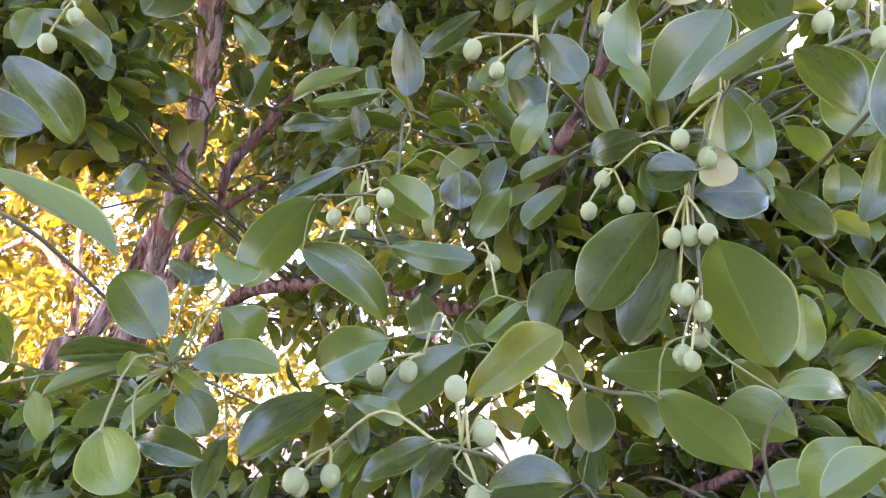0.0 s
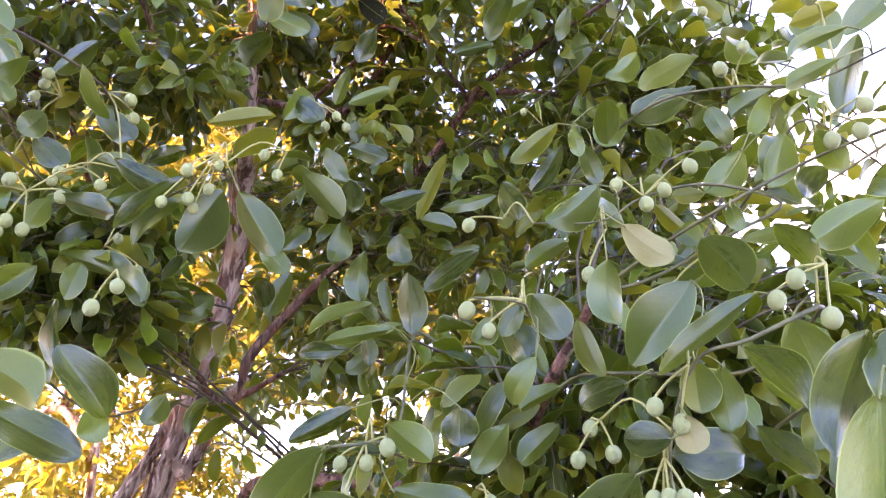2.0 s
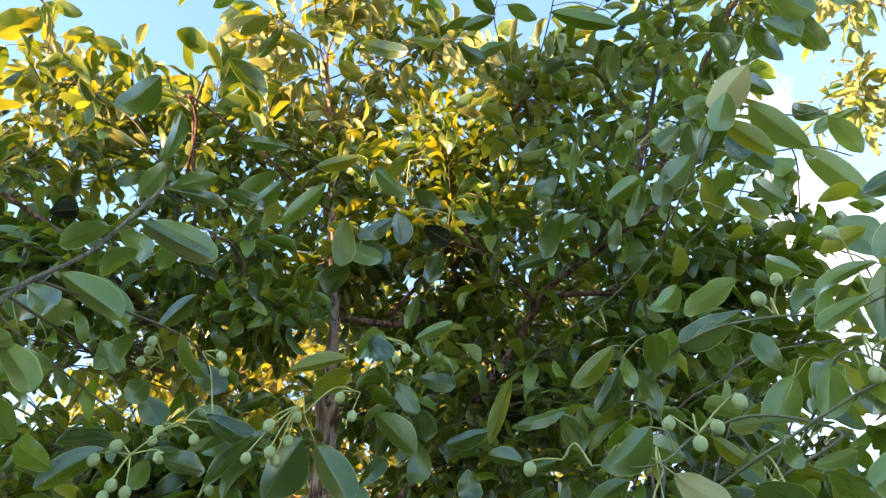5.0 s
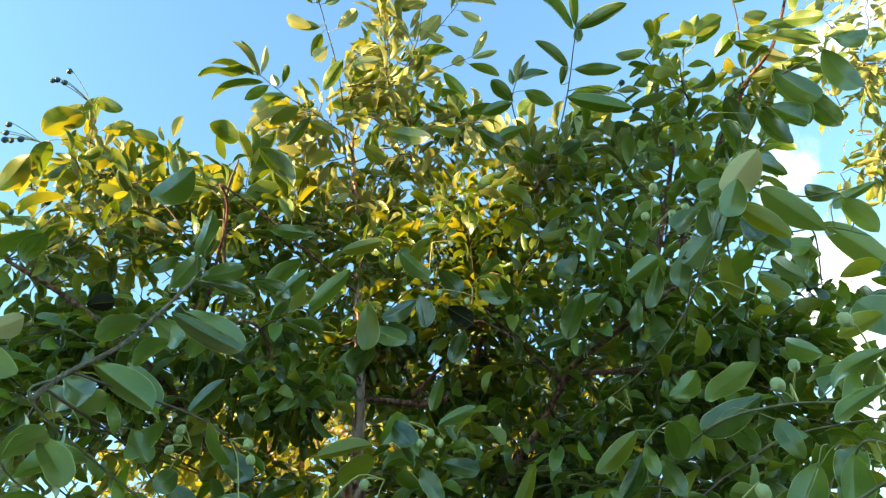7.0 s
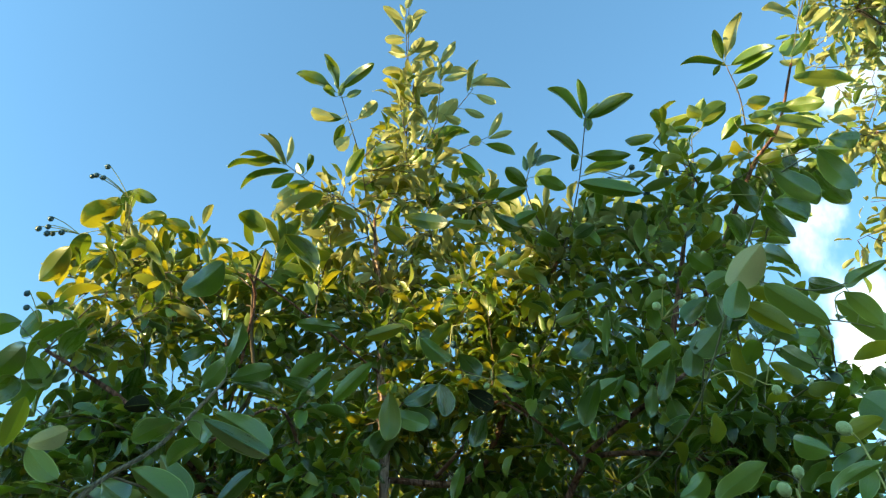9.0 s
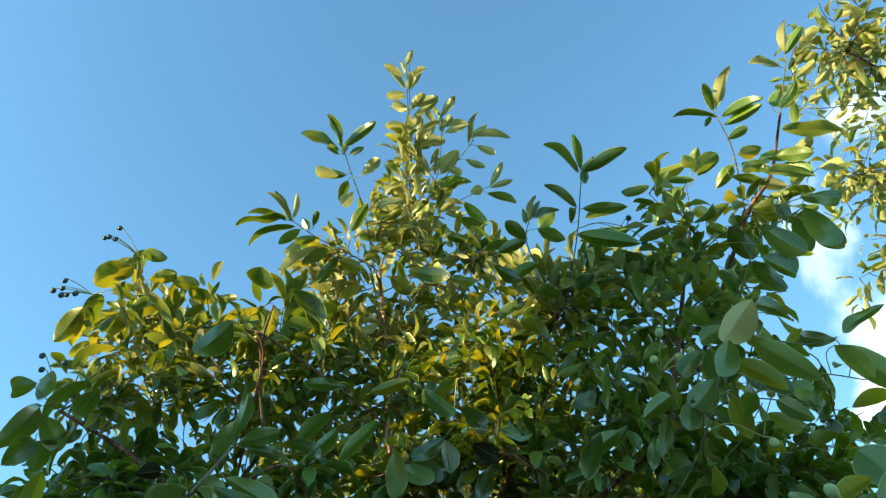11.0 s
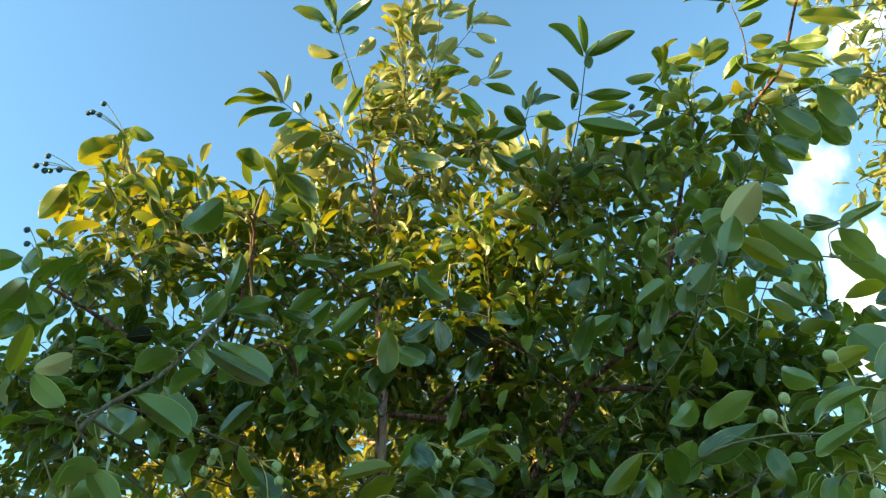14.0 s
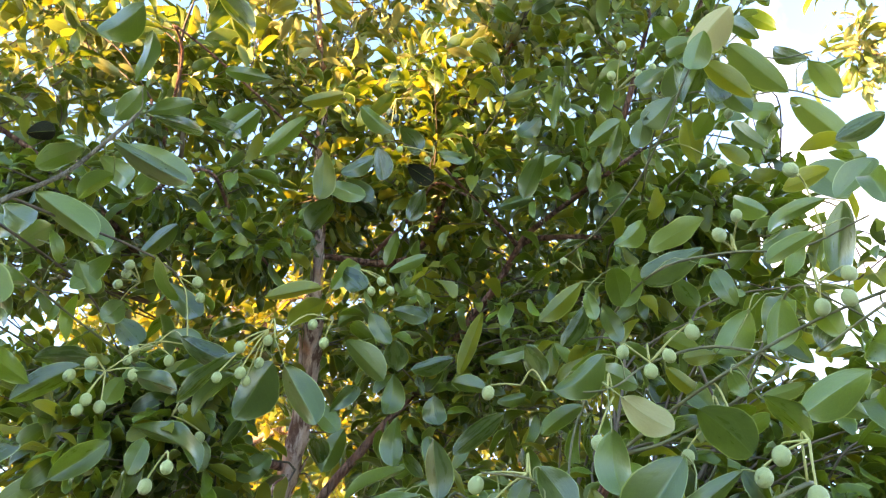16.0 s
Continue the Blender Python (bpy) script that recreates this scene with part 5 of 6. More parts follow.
leaf(s, (0.439, 0.974, 2.371), (0.479, 0.920, 2.354), 0.031, -63)
leaf(s, (0.401, 0.982, 2.370), (0.343, 0.956, 2.341), 0.031, 72)
s = shoot([(-0.456, 1.095, 1.589), (-0.314, 0.666, 1.582), (-0.219, 0.378, 1.581), (-0.204, 0.305, 1.585), (-0.224, 0.279, 1.596)])
leaf(s, (-0.199, 0.209, 1.649), (-0.165, 0.216, 1.630), 0.021, -68, 'lite')
leaf(s, (-0.228, 0.254, 1.641), (-0.180, 0.279, 1.617), 0.020, -78)
leaf(s, (-0.162, 0.405, 1.573), (-0.163, 0.419, 1.589), 0.028, 26)
leaf(s, (-0.135, 0.393, 1.572), (-0.132, 0.411, 1.590), 0.028, 38)
leaf(s, (-0.272, 0.340, 1.622), (-0.270, 0.372, 1.651), 0.020, 57)
s = shoot([(0.298, 0.678, 1.686), (0.228, 0.379, 1.668), (0.219, 0.313, 1.673), (0.222, 0.295, 1.649)])
leaf(s, (0.264, 0.433, 1.673), (0.259, 0.452, 1.622), 0.020, 69)
leaf(s, (0.239, 0.508, 1.711), (0.271, 0.512, 1.685), 0.023, -30)
leaf(s, (0.217, 0.294, 1.681), (0.199, 0.320, 1.623), 0.031, 49)
leaf(s, (0.199, 0.263, 1.641), (0.190, 0.278, 1.566), 0.039, 58)
leaf(s, (0.233, 0.302, 1.684), (0.221, 0.278, 1.633), 0.031, 5)
s = shoot([(0.264, 0.740, 1.885), (0.281, 0.549, 1.905), (0.294, 0.467, 1.924), (0.326, 0.463, 1.903), (0.367, 0.480, 1.880)])
leaf(s, (0.272, 0.578, 1.863), (0.314, 0.572, 1.873), 0.016, -82, 'lite')
leaf(s, (0.338, 0.506, 1.815), (0.293, 0.484, 1.825), 0.025, 46)
leaf(s, (0.377, 0.556, 1.818), (0.373, 0.581, 1.864), 0.030, -51)
leaf(s, (0.318, 0.544, 1.883), (0.306, 0.566, 1.920), 0.023, -74)
s = shoot([(-0.729, 0.912, 2.680), (-0.680, 0.823, 2.809), (-0.637, 0.738, 2.911)])
leaf(s, (-0.695, 0.735, 2.866), (-0.674, 0.783, 2.817), 0.055, -16)
leaf(s, (-0.483, 0.848, 2.990), (-0.546, 0.848, 2.970), 0.035, 58, 'yel')
leaf(s, (-0.333, 0.571, 2.414), (-0.401, 0.544, 2.417), 0.023, 54)
leaf(s, (-0.584, 0.952, 2.803), (-0.539, 0.979, 2.763), 0.042, -70)
leaf(s, (-0.681, 0.985, 2.619), (-0.631, 1.030, 2.590), 0.038, -72)
leaf(s, (-0.635, 0.838, 2.816), (-0.657, 0.919, 2.765), 0.040, -25)
leaf(s, (-0.659, 0.793, 2.852), (-0.585, 0.774, 2.912), 0.040, 3)
leaf(s, (-0.647, 0.766, 2.882), (-0.623, 0.700, 2.949), 0.040, -26)
leaf(s, (-0.642, 0.758, 2.892), (-0.663, 0.686, 2.936), 0.035, -2, 'yel')
leaf(s, (-0.642, 0.758, 2.892), (-0.581, 0.734, 2.947), 0.035, 5)
leaf(s, (-0.706, 0.850, 2.765), (-0.752, 0.764, 2.812), 0.044, 12)
leaf(s, (-0.712, 0.865, 2.825), (-0.744, 0.778, 2.881), 0.044, 3, 'yel')
leaf(s, (-0.704, 0.845, 2.834), (-0.596, 0.855, 2.894), 0.051, 1)
leaf(s, (-0.710, 0.867, 2.744), (-0.784, 0.806, 2.747), 0.040, 31)
leaf(s, (-0.719, 0.881, 2.723), (-0.639, 0.903, 2.758), 0.040, -48)
leaf(s, (-0.690, 0.853, 2.897), (-0.554, 0.883, 2.950), 0.061, 8)
leaf(s, (-0.691, 0.825, 2.891), (-0.781, 0.755, 2.889), 0.047, 7)
s = shoot([(0.251, 1.012, 2.679), (0.304, 0.860, 2.799), (0.414, 0.776, 2.819), (0.484, 0.753, 2.822), (0.568, 0.733, 2.813)])
leaf(s, (0.360, 0.670, 2.895), (0.417, 0.661, 2.926), 0.035, -16, 'lite')
leaf(s, (0.482, 0.669, 2.842), (0.578, 0.714, 2.854), 0.027, -18, 'lite')
leaf(s, (0.522, 1.428, 3.402), (0.510, 1.528, 3.316), 0.056, 26)
leaf(s, (0.311, 0.825, 2.847), (0.320, 0.870, 2.797), 0.034, 10, 'lite')
leaf(s, (0.313, 0.878, 2.779), (0.348, 0.943, 2.778), 0.044, -20, 'yel')
leaf(s, (0.193, 0.838, 2.871), (0.192, 0.891, 2.832), 0.045, 2)
leaf(s, (0.407, 0.789, 2.836), (0.437, 0.842, 2.779), 0.044, -11)
leaf(s, (0.454, 0.687, 2.886), (0.501, 0.702, 2.911), 0.028, -45, 'lite')
leaf(s, (0.458, 0.678, 2.930), (0.512, 0.698, 2.956), 0.031, -42, 'yel')
leaf(s, (0.520, 0.669, 2.882), (0.579, 0.649, 2.840), 0.031, -45, 'lite')
leaf(s, (0.363, 0.765, 2.839), (0.416, 0.771, 2.887), 0.030, -37, 'yel')
leaf(s, (0.514, 0.745, 2.848), (0.507, 0.752, 2.785), 0.029, 53)
leaf(s, (0.457, 0.764, 2.847), (0.496, 0.731, 2.806), 0.029, -57, 'yel')
leaf(s, (0.552, 0.703, 2.898), (0.591, 0.645, 2.881), 0.026, -39, 'young')
leaf(s, (0.595, 0.712, 2.863), (0.631, 0.676, 2.817), 0.026, -58, 'young')
s = shoot([(0.301, 0.617, 2.395), (0.343, 0.526, 2.442), (0.371, 0.483, 2.464), (0.433, 0.454, 2.473)])
leaf(s, (0.374, 0.471, 2.474), (0.419, 0.487, 2.416), 0.035, -36)
leaf(s, (0.381, 0.487, 2.485), (0.413, 0.539, 2.467), 0.026, 18)
leaf(s, (0.428, 0.441, 2.458), (0.458, 0.469, 2.398), 0.034, -19)
leaf(s, (0.447, 0.441, 2.479), (0.475, 0.419, 2.437), 0.024, -64)
leaf(s, (0.368, 0.519, 2.458), (0.403, 0.504, 2.393), 0.030, -39)
leaf(s, (0.352, 0.510, 2.442), (0.388, 0.554, 2.414), 0.028, -19)
leaf(s, (0.306, 0.537, 2.467), (0.328, 0.592, 2.464), 0.025, 12)
s = shoot([(-0.441, 1.063, 3.193), (-0.353, 0.789, 3.414), (-0.290, 0.593, 3.531), (-0.268, 0.529, 3.563)])
leaf(s, (-0.480, 0.921, 3.264), (-0.544, 0.895, 3.272), 0.041, 20)
leaf(s, (-0.398, 0.956, 3.300), (-0.325, 0.997, 3.266), 0.057, -60, 'lite')
leaf(s, (-0.305, 0.603, 3.523), (-0.339, 0.527, 3.548), 0.024, -6, 'young')
leaf(s, (-0.290, 0.608, 3.524), (-0.244, 0.568, 3.551), 0.019, -10, 'young')
leaf(s, (-0.311, 0.623, 3.512), (-0.355, 0.585, 3.476), 0.020, 33, 'young')
leaf(s, (-0.318, 0.657, 3.495), (-0.370, 0.650, 3.536), 0.020, 37, 'young')
leaf(s, (-0.313, 0.658, 3.495), (-0.261, 0.610, 3.474), 0.022, -14, 'young')
leaf(s, (-0.302, 0.676, 3.488), (-0.221, 0.659, 3.514), 0.024, -23, 'young')
leaf(s, (-0.333, 0.695, 3.472), (-0.379, 0.648, 3.430), 0.025, 36, 'young')
leaf(s, (-0.334, 0.726, 3.455), (-0.379, 0.680, 3.412), 0.026, 38, 'young')
leaf(s, (-0.337, 0.737, 3.448), (-0.361, 0.740, 3.395), 0.025, 37, 'young')
leaf(s, (-0.332, 0.747, 3.444), (-0.242, 0.760, 3.457), 0.028, -30, 'young')
leaf(s, (-0.310, 0.731, 3.458), (-0.286, 0.700, 3.519), 0.021, -8, 'young')
leaf(s, (-0.279, 0.741, 3.459), (-0.259, 0.735, 3.509), 0.019, -32, 'young')
leaf(s, (-0.234, 0.705, 3.488), (-0.175, 0.673, 3.515), 0.020, -19, 'young')
leaf(s, (-0.237, 0.743, 3.467), (-0.240, 0.719, 3.536), 0.021, 7, 'up')
leaf(s, (-0.229, 0.745, 3.467), (-0.168, 0.763, 3.506), 0.021, -33, 'young')
leaf(s, (-0.358, 0.776, 3.421), (-0.388, 0.741, 3.386), 0.022, 42, 'young')
leaf(s, (-0.331, 0.803, 3.411), (-0.327, 0.769, 3.477), 0.023, 10, 'up')
leaf(s, (-0.303, 0.823, 3.407), (-0.211, 0.799, 3.440), 0.028, -26, 'young')
leaf(s, (-0.334, 0.870, 3.370), (-0.191, 0.882, 3.393), 0.041, -8, 'up')
leaf(s, (-0.372, 0.826, 3.387), (-0.432, 0.868, 3.378), 0.031, 18, 'young')
leaf(s, (-0.364, 0.857, 3.370), (-0.325, 0.805, 3.412), 0.028, -8, 'young')
leaf(s, (-0.395, 0.903, 3.330), (-0.441, 0.847, 3.353), 0.031, 32, 'up')
leaf(s, (-0.391, 0.918, 3.321), (-0.328, 0.886, 3.361), 0.031, -22, 'young')
leaf(s, (-0.418, 0.951, 3.289), (-0.493, 0.907, 3.294), 0.034, 38, 'young')
s = shoot([(0.133, 0.728, 2.025), (0.182, 0.533, 1.988), (0.247, 0.495, 1.983), (0.309, 0.469, 1.966), (0.349, 0.405, 1.953)])
leaf(s, (0.242, 0.549, 2.026), (0.172, 0.547, 1.992), 0.032, 85)
leaf(s, (0.323, 0.411, 1.979), (0.269, 0.417, 1.953), 0.017, 45)
leaf(s, (0.308, 0.405, 1.943), (0.260, 0.410, 1.918), 0.016, 61, 'lite')
leaf(s, (0.453, 0.822, 2.221), (0.376, 0.827, 2.176), 0.030, 48)
leaf(s, (0.171, 0.577, 2.028), (0.149, 0.600, 1.988), 0.034, 49)
leaf(s, (0.113, 0.555, 1.988), (0.120, 0.567, 1.956), 0.016, -15)
leaf(s, (0.110, 0.656, 2.057), (0.054, 0.677, 2.015), 0.025, 71, 'yel')
leaf(s, (0.299, 0.451, 1.905), (0.322, 0.468, 1.874), 0.024, -20)
leaf(s, (0.227, 0.704, 2.078), (0.255, 0.722, 2.045), 0.029, -24)
leaf(s, (0.366, 0.575, 1.941), (0.345, 0.593, 1.917), 0.032, 42)
leaf(s, (0.322, 1.019, 2.207), (0.366, 1.019, 2.211), 0.027, -46)
leaf(s, (0.334, 0.845, 2.131), (0.344, 0.873, 2.106), 0.030, 9)
leaf(s, (0.300, 0.522, 1.947), (0.282, 0.512, 1.898), 0.030, -52)
leaf(s, (0.313, 0.490, 2.009), (0.269, 0.476, 1.996), 0.019, 19)
leaf(s, (0.282, 0.535, 1.957), (0.282, 0.587, 1.941), 0.025, 23)
leaf(s, (0.246, 0.539, 1.991), (0.254, 0.524, 1.943), 0.021, 58)
s = shoot([(-0.765, 0.903, 2.073), (-0.591, 0.540, 1.975), (-0.485, 0.346, 1.915), (-0.479, 0.290, 1.940)])
leaf(s, (-0.446, 0.315, 1.942), (-0.423, 0.351, 1.905), 0.030, -53, 'lite')
leaf(s, (-0.486, 0.276, 2.060), (-0.526, 0.273, 2.046), 0.025, 53, 'tan')
leaf(s, (-0.524, 0.237, 2.084), (-0.563, 0.271, 2.047), 0.023, -9, 'yel')
leaf(s, (-0.492, 0.351, 1.921), (-0.444, 0.382, 1.952), 0.027, -32)
leaf(s, (-0.489, 0.321, 1.922), (-0.429, 0.310, 1.939), 0.026, -9)
leaf(s, (-0.506, 0.359, 1.907), (-0.508, 0.431, 1.906), 0.030, -27)
fruits((0.141, 0.444, 1.638), [(0.132, 0.449, 1.611), (0.151, 0.438, 1.611), (0.142, 0.446, 1.612), (0.138, 0.461, 1.577)])
fruits((0.150, 0.455, 1.583), [(0.136, 0.446, 1.574), (0.147, 0.448, 1.564), (0.150, 0.464, 1.549), (0.137, 0.462, 1.538), (0.139, 0.450, 1.533)])
fruits((0.158, 0.416, 1.696), [(0.135, 0.428, 1.670), (0.153, 0.432, 1.659)])
fruits((0.107, 0.496, 1.674), [(0.089, 0.503, 1.645), (0.100, 0.503, 1.669), (0.116, 0.501, 1.649)])
fruits((0.049, 0.464, 1.763), [(0.005, 0.468, 1.756), (0.022, 0.465, 1.738)])
fruits((-0.078, 0.506, 1.659), [(-0.098, 0.508, 1.643), (-0.076, 0.503, 1.643), (-0.059, 0.498, 1.654), (-0.097, 0.503, 1.600)])
fruits((-0.003, 0.386, 1.484), [(0.009, 0.388, 1.491), (-0.006, 0.390, 1.514), (0.005, 0.368, 1.460)])
fruits((-0.083, 0.448, 1.481), [(-0.083, 0.451, 1.464), (-0.101, 0.448, 1.458), (-0.104, 0.444, 1.462)])
fruits((-0.030, 0.503, 1.542), [(-0.040, 0.492, 1.529), (-0.062, 0.494, 1.527)])
fruits((0.009, 0.551, 1.629), [(0.021, 0.558, 1.618)])
fruits((-0.282, 0.451, 1.790), [(-0.301, 0.458, 1.760), (-0.275, 0.445, 1.773)])
fruits((-0.260, 0.561, 1.969), [(-0.309, 0.553, 1.908), (-0.288, 0.566, 1.918), (-0.286, 0.579, 1.913), (-0.272, 0.576, 1.934), (-0.287, 0.552, 1.944), (-0.262, 0.569, 1.959)])
fruits((-0.451, 0.546, 1.921), [(-0.484, 0.530, 1.911), (-0.460, 0.540, 1.884), (-0.448, 0.551, 1.879), (-0.458, 0.527, 1.924), (-0.423, 0.561, 1.921), (-0.465, 0.538, 1.871)])
fruits((-0.422, 0.583, 1.970), [(-0.443, 0.576, 1.961), (-0.405, 0.596, 1.954), (-0.441, 0.566, 1.944)])
fruits((-0.461, 0.573, 2.060), [(-0.462, 0.544, 2.069), (-0.471, 0.554, 2.063), (-0.482, 0.558, 2.050)])
fruits((-0.409, 0.577, 2.066), [(-0.385, 0.585, 2.060), (-0.387, 0.602, 2.046)])
fruits((-0.403, 0.627, 1.894), [(-0.376, 0.656, 1.875), (-0.388, 0.624, 1.901)])
fruits((-0.205, 0.696, 2.131), [(-0.188, 0.711, 2.101), (-0.174, 0.711, 2.116), (-0.162, 0.720, 2.104)])
fruits((-0.212, 0.639, 2.018), [(-0.238, 0.637, 2.013), (-0.223, 0.646, 1.990)])
fruits((0.114, 0.888, 2.210), [(0.084, 0.872, 2.226)])
fruits((0.260, 0.503, 1.990), [(0.263, 0.472, 2.011), (0.249, 0.498, 2.007)])
fruits((0.165, 0.511, 1.878), [(0.206, 0.497, 1.900), (0.183, 0.505, 1.881), (0.164, 0.499, 1.864), (0.141, 0.508, 1.889)])
fruits((0.256, 0.399, 1.762), [(0.223, 0.410, 1.740), (0.237, 0.406, 1.754), (0.254, 0.403, 1.724)])
fruits((0.230, 0.502, 1.805), [(0.214, 0.488, 1.817)])
fruits((0.217, 0.541, 1.829), [(0.192, 0.560, 1.802)])
fruits((0.306, 0.435, 1.909), [(0.306, 0.444, 1.890), (0.326, 0.421, 1.908), (0.326, 0.436, 1.893)])
fruits((0.128, 0.507, 1.844), [(0.110, 0.510, 1.802)])
fruits((0.038, 0.550, 1.878), [(0.005, 0.544, 1.869)])
fruits((-0.210, 0.812, 2.589), [(-0.223, 0.823, 2.566), (-0.211, 0.825, 2.551), (-0.188, 0.840, 2.568), (-0.172, 0.819, 2.582)])
fruits((-0.133, 0.824, 2.448), [(-0.191, 0.802, 2.449), (-0.145, 0.830, 2.441)])
fruits((0.187, 0.675, 2.401), [(0.181, 0.648, 2.408), (0.199, 0.619, 2.437), (0.221, 0.651, 2.407), (0.240, 0.639, 2.405)])
fruits((0.307, 0.698, 2.268), [(0.317, 0.692, 2.252), (0.333, 0.657, 2.313)])
fruits((0.314, 0.427, 2.019), [(0.308, 0.427, 2.026)])
fruits((-1.044, 0.555, 2.845), [(-1.096, 0.496, 2.816), (-1.083, 0.505, 2.828), (-1.084, 0.512, 2.813), (-1.084, 0.524, 2.825), (-1.062, 0.527, 2.826), (-1.075, 0.495, 2.842)])
fruits((-0.945, 0.550, 2.940), [(-0.988, 0.469, 2.937), (-0.981, 0.472, 2.942), (-0.969, 0.482, 2.941), (-0.965, 0.475, 2.973)])
fruits((-1.041, 0.576, 2.594), [(-1.044, 0.521, 2.625), (-1.045, 0.537, 2.600)])
fruits((-1.005, 0.630, 2.746), [(-1.042, 0.605, 2.716), (-1.024, 0.628, 2.723), (-1.078, 0.603, 2.681)])
fruits((0.326, 0.827, 2.972), [(0.267, 0.805, 2.975), (0.289, 0.846, 2.966)])
fruits((0.202, 0.744, 2.855), [(0.229, 0.760, 2.816), (0.208, 0.722, 2.860), (0.157, 0.735, 2.851)])
fruits((0.464, 0.949, 2.415), [(0.495, 0.935, 2.424)])
fruits((-0.301, 0.910, 3.035), [(-0.309, 0.886, 3.034), (-0.293, 0.910, 3.033), (-0.294, 0.880, 3.041)])
fruits((0.325, 0.979, 2.750), [(0.280, 0.970, 2.753), (0.257, 0.983, 2.753), (0.261, 1.008, 2.724)])
fruits((0.095, 0.895, 2.548), [(0.070, 0.892, 2.523), (0.133, 0.881, 2.558), (0.136, 0.894, 2.525)])
fruits((0.329, 0.740, 2.913), [(0.263, 0.754, 2.914)])
fruits((0.296, 0.794, 2.871), [(0.280, 0.777, 2.885), (0.229, 0.803, 2.861)])
fruits((0.184, 0.743, 2.857), [(0.208, 0.728, 2.867), (0.157, 0.735, 2.846)])
fruits((0.373, 0.791, 2.794), [(0.459, 0.802, 2.763)])

# leaf stalks of the shoots above
verts, faces = [], []
for rows in TIPS:
    tube(curve_through(rows, 3), 4, 0.0, verts, faces)
tagged(piece("leaf_stalk", mesh_of("leaf_stalk", verts, faces, PETIOLE), tree, "thin yellow-green leaf stalks"), kind="stuff")


# ---- the inner crown ----
def foliage(seed, mats, shares, count, place_of, root_of, leaf_size, per, wood_out, shape=(7, 2), droop=0.35, slim=0.0):
    """Many leafy twigs: gives one mesh of leaves. place_of(r) picks where a twig ends, root_of(p) where it starts."""
    r = random.Random(seed)
    forms = [[np.array(a) if i != 1 else a for i, a in enumerate(blade(300 + k, *shape, slim))] for k in range(6)]
    allv, allf, alluv, allm, total = [], [], [], [], 0
    wv, wf = wood_out
    grown = []
    for _ in range(count):
        p = np.array(place_of(r))
        q = root_of(p)
        if len(grown) > 20:
            g = np.array(grown[-3000:])
            g = g[g[:, 2] < p[2] + 0.05]
            if len(g):
                d = np.linalg.norm(g - p, axis=1)
                k = int(d.argmin())
                if 0.05 < d[k] < np.linalg.norm(p - q):
                    q = g[k]
        gap = np.linalg.norm(p - q)
        bow = np.array([r.gauss(0, 0.06), r.gauss(0, 0.06), 0.04]) * gap * 2
        rows = curve_through([(*q, 0.0012 + 0.0026 * gap), (*(0.5 * (p + q) + bow), 0.0011 + 0.0014 * gap), (*p, 0.0008)], 5)
        tube(rows, 5, 0.0, wv, wf)
        grown.extend(w[:3] for w in rows[2::2])
        way = rows[-1][:3] - rows[-3][:3]
        way /= np.linalg.norm(way) + 1e-9
        turn = r.uniform(0, 6.28)
        reach = min(gap, 0.34)
        for k in range(per):
            f = 1 - (k / per) * reach / (gap + 1e-6)
            at = rows[max(0, min(len(rows) - 1, int(round(f * (len(rows) - 1)))))][:3] + way * r.uniform(-0.02, 0.02)
            turn += 2.4 + r.uniform(-0.4, 0.4)
            side = np.cross(way, (0.3, 0.2, 0.9))
            side /= np.linalg.norm(side) + 1e-9
            other = np.cross(way, side)
            d = way * r.uniform(0.2, 0.9) + (math.cos(turn) * side + math.sin(turn) * other) * r.uniform(0.6, 1.0) + np.array((0, 0, -droop * r.uniform(0.2, 1.6)))
            d /= np.linalg.norm(d)
            length = leaf_size * r.uniform(0.55, 1.2)
            at = at + d * 0.015
            z = np.array((r.gauss(0, 0.85), r.gauss(0, 0.85), 1.0))
            z = z - d * (z @ d)
            z /= np.linalg.norm(z) + 1e-9
            x = np.cross(d, z)
            v, fs, uv = forms[r.randrange(6)]
            w = length * r.uniform(0.31, 0.46) * (1 - 0.16 * slim)
            allv.append(at + v[:, :1] * x * w + v[:, 1:2] * d * length + v[:, 2:3] * z * length)
            alluv.append(uv)
            allf.extend([tuple(i + total for i in face) for face in fs])
            allm.extend([r.choices(range(len(mats)), shares)[0]] * len(fs))
            total += len(v)
    me = mesh_of("leaves", np.concatenate(allv), allf, None, np.concatenate(alluv))
    for m in mats:
        me.materials.append(m)
    me.polygons.foreach_set("material_index", allm)
    return me


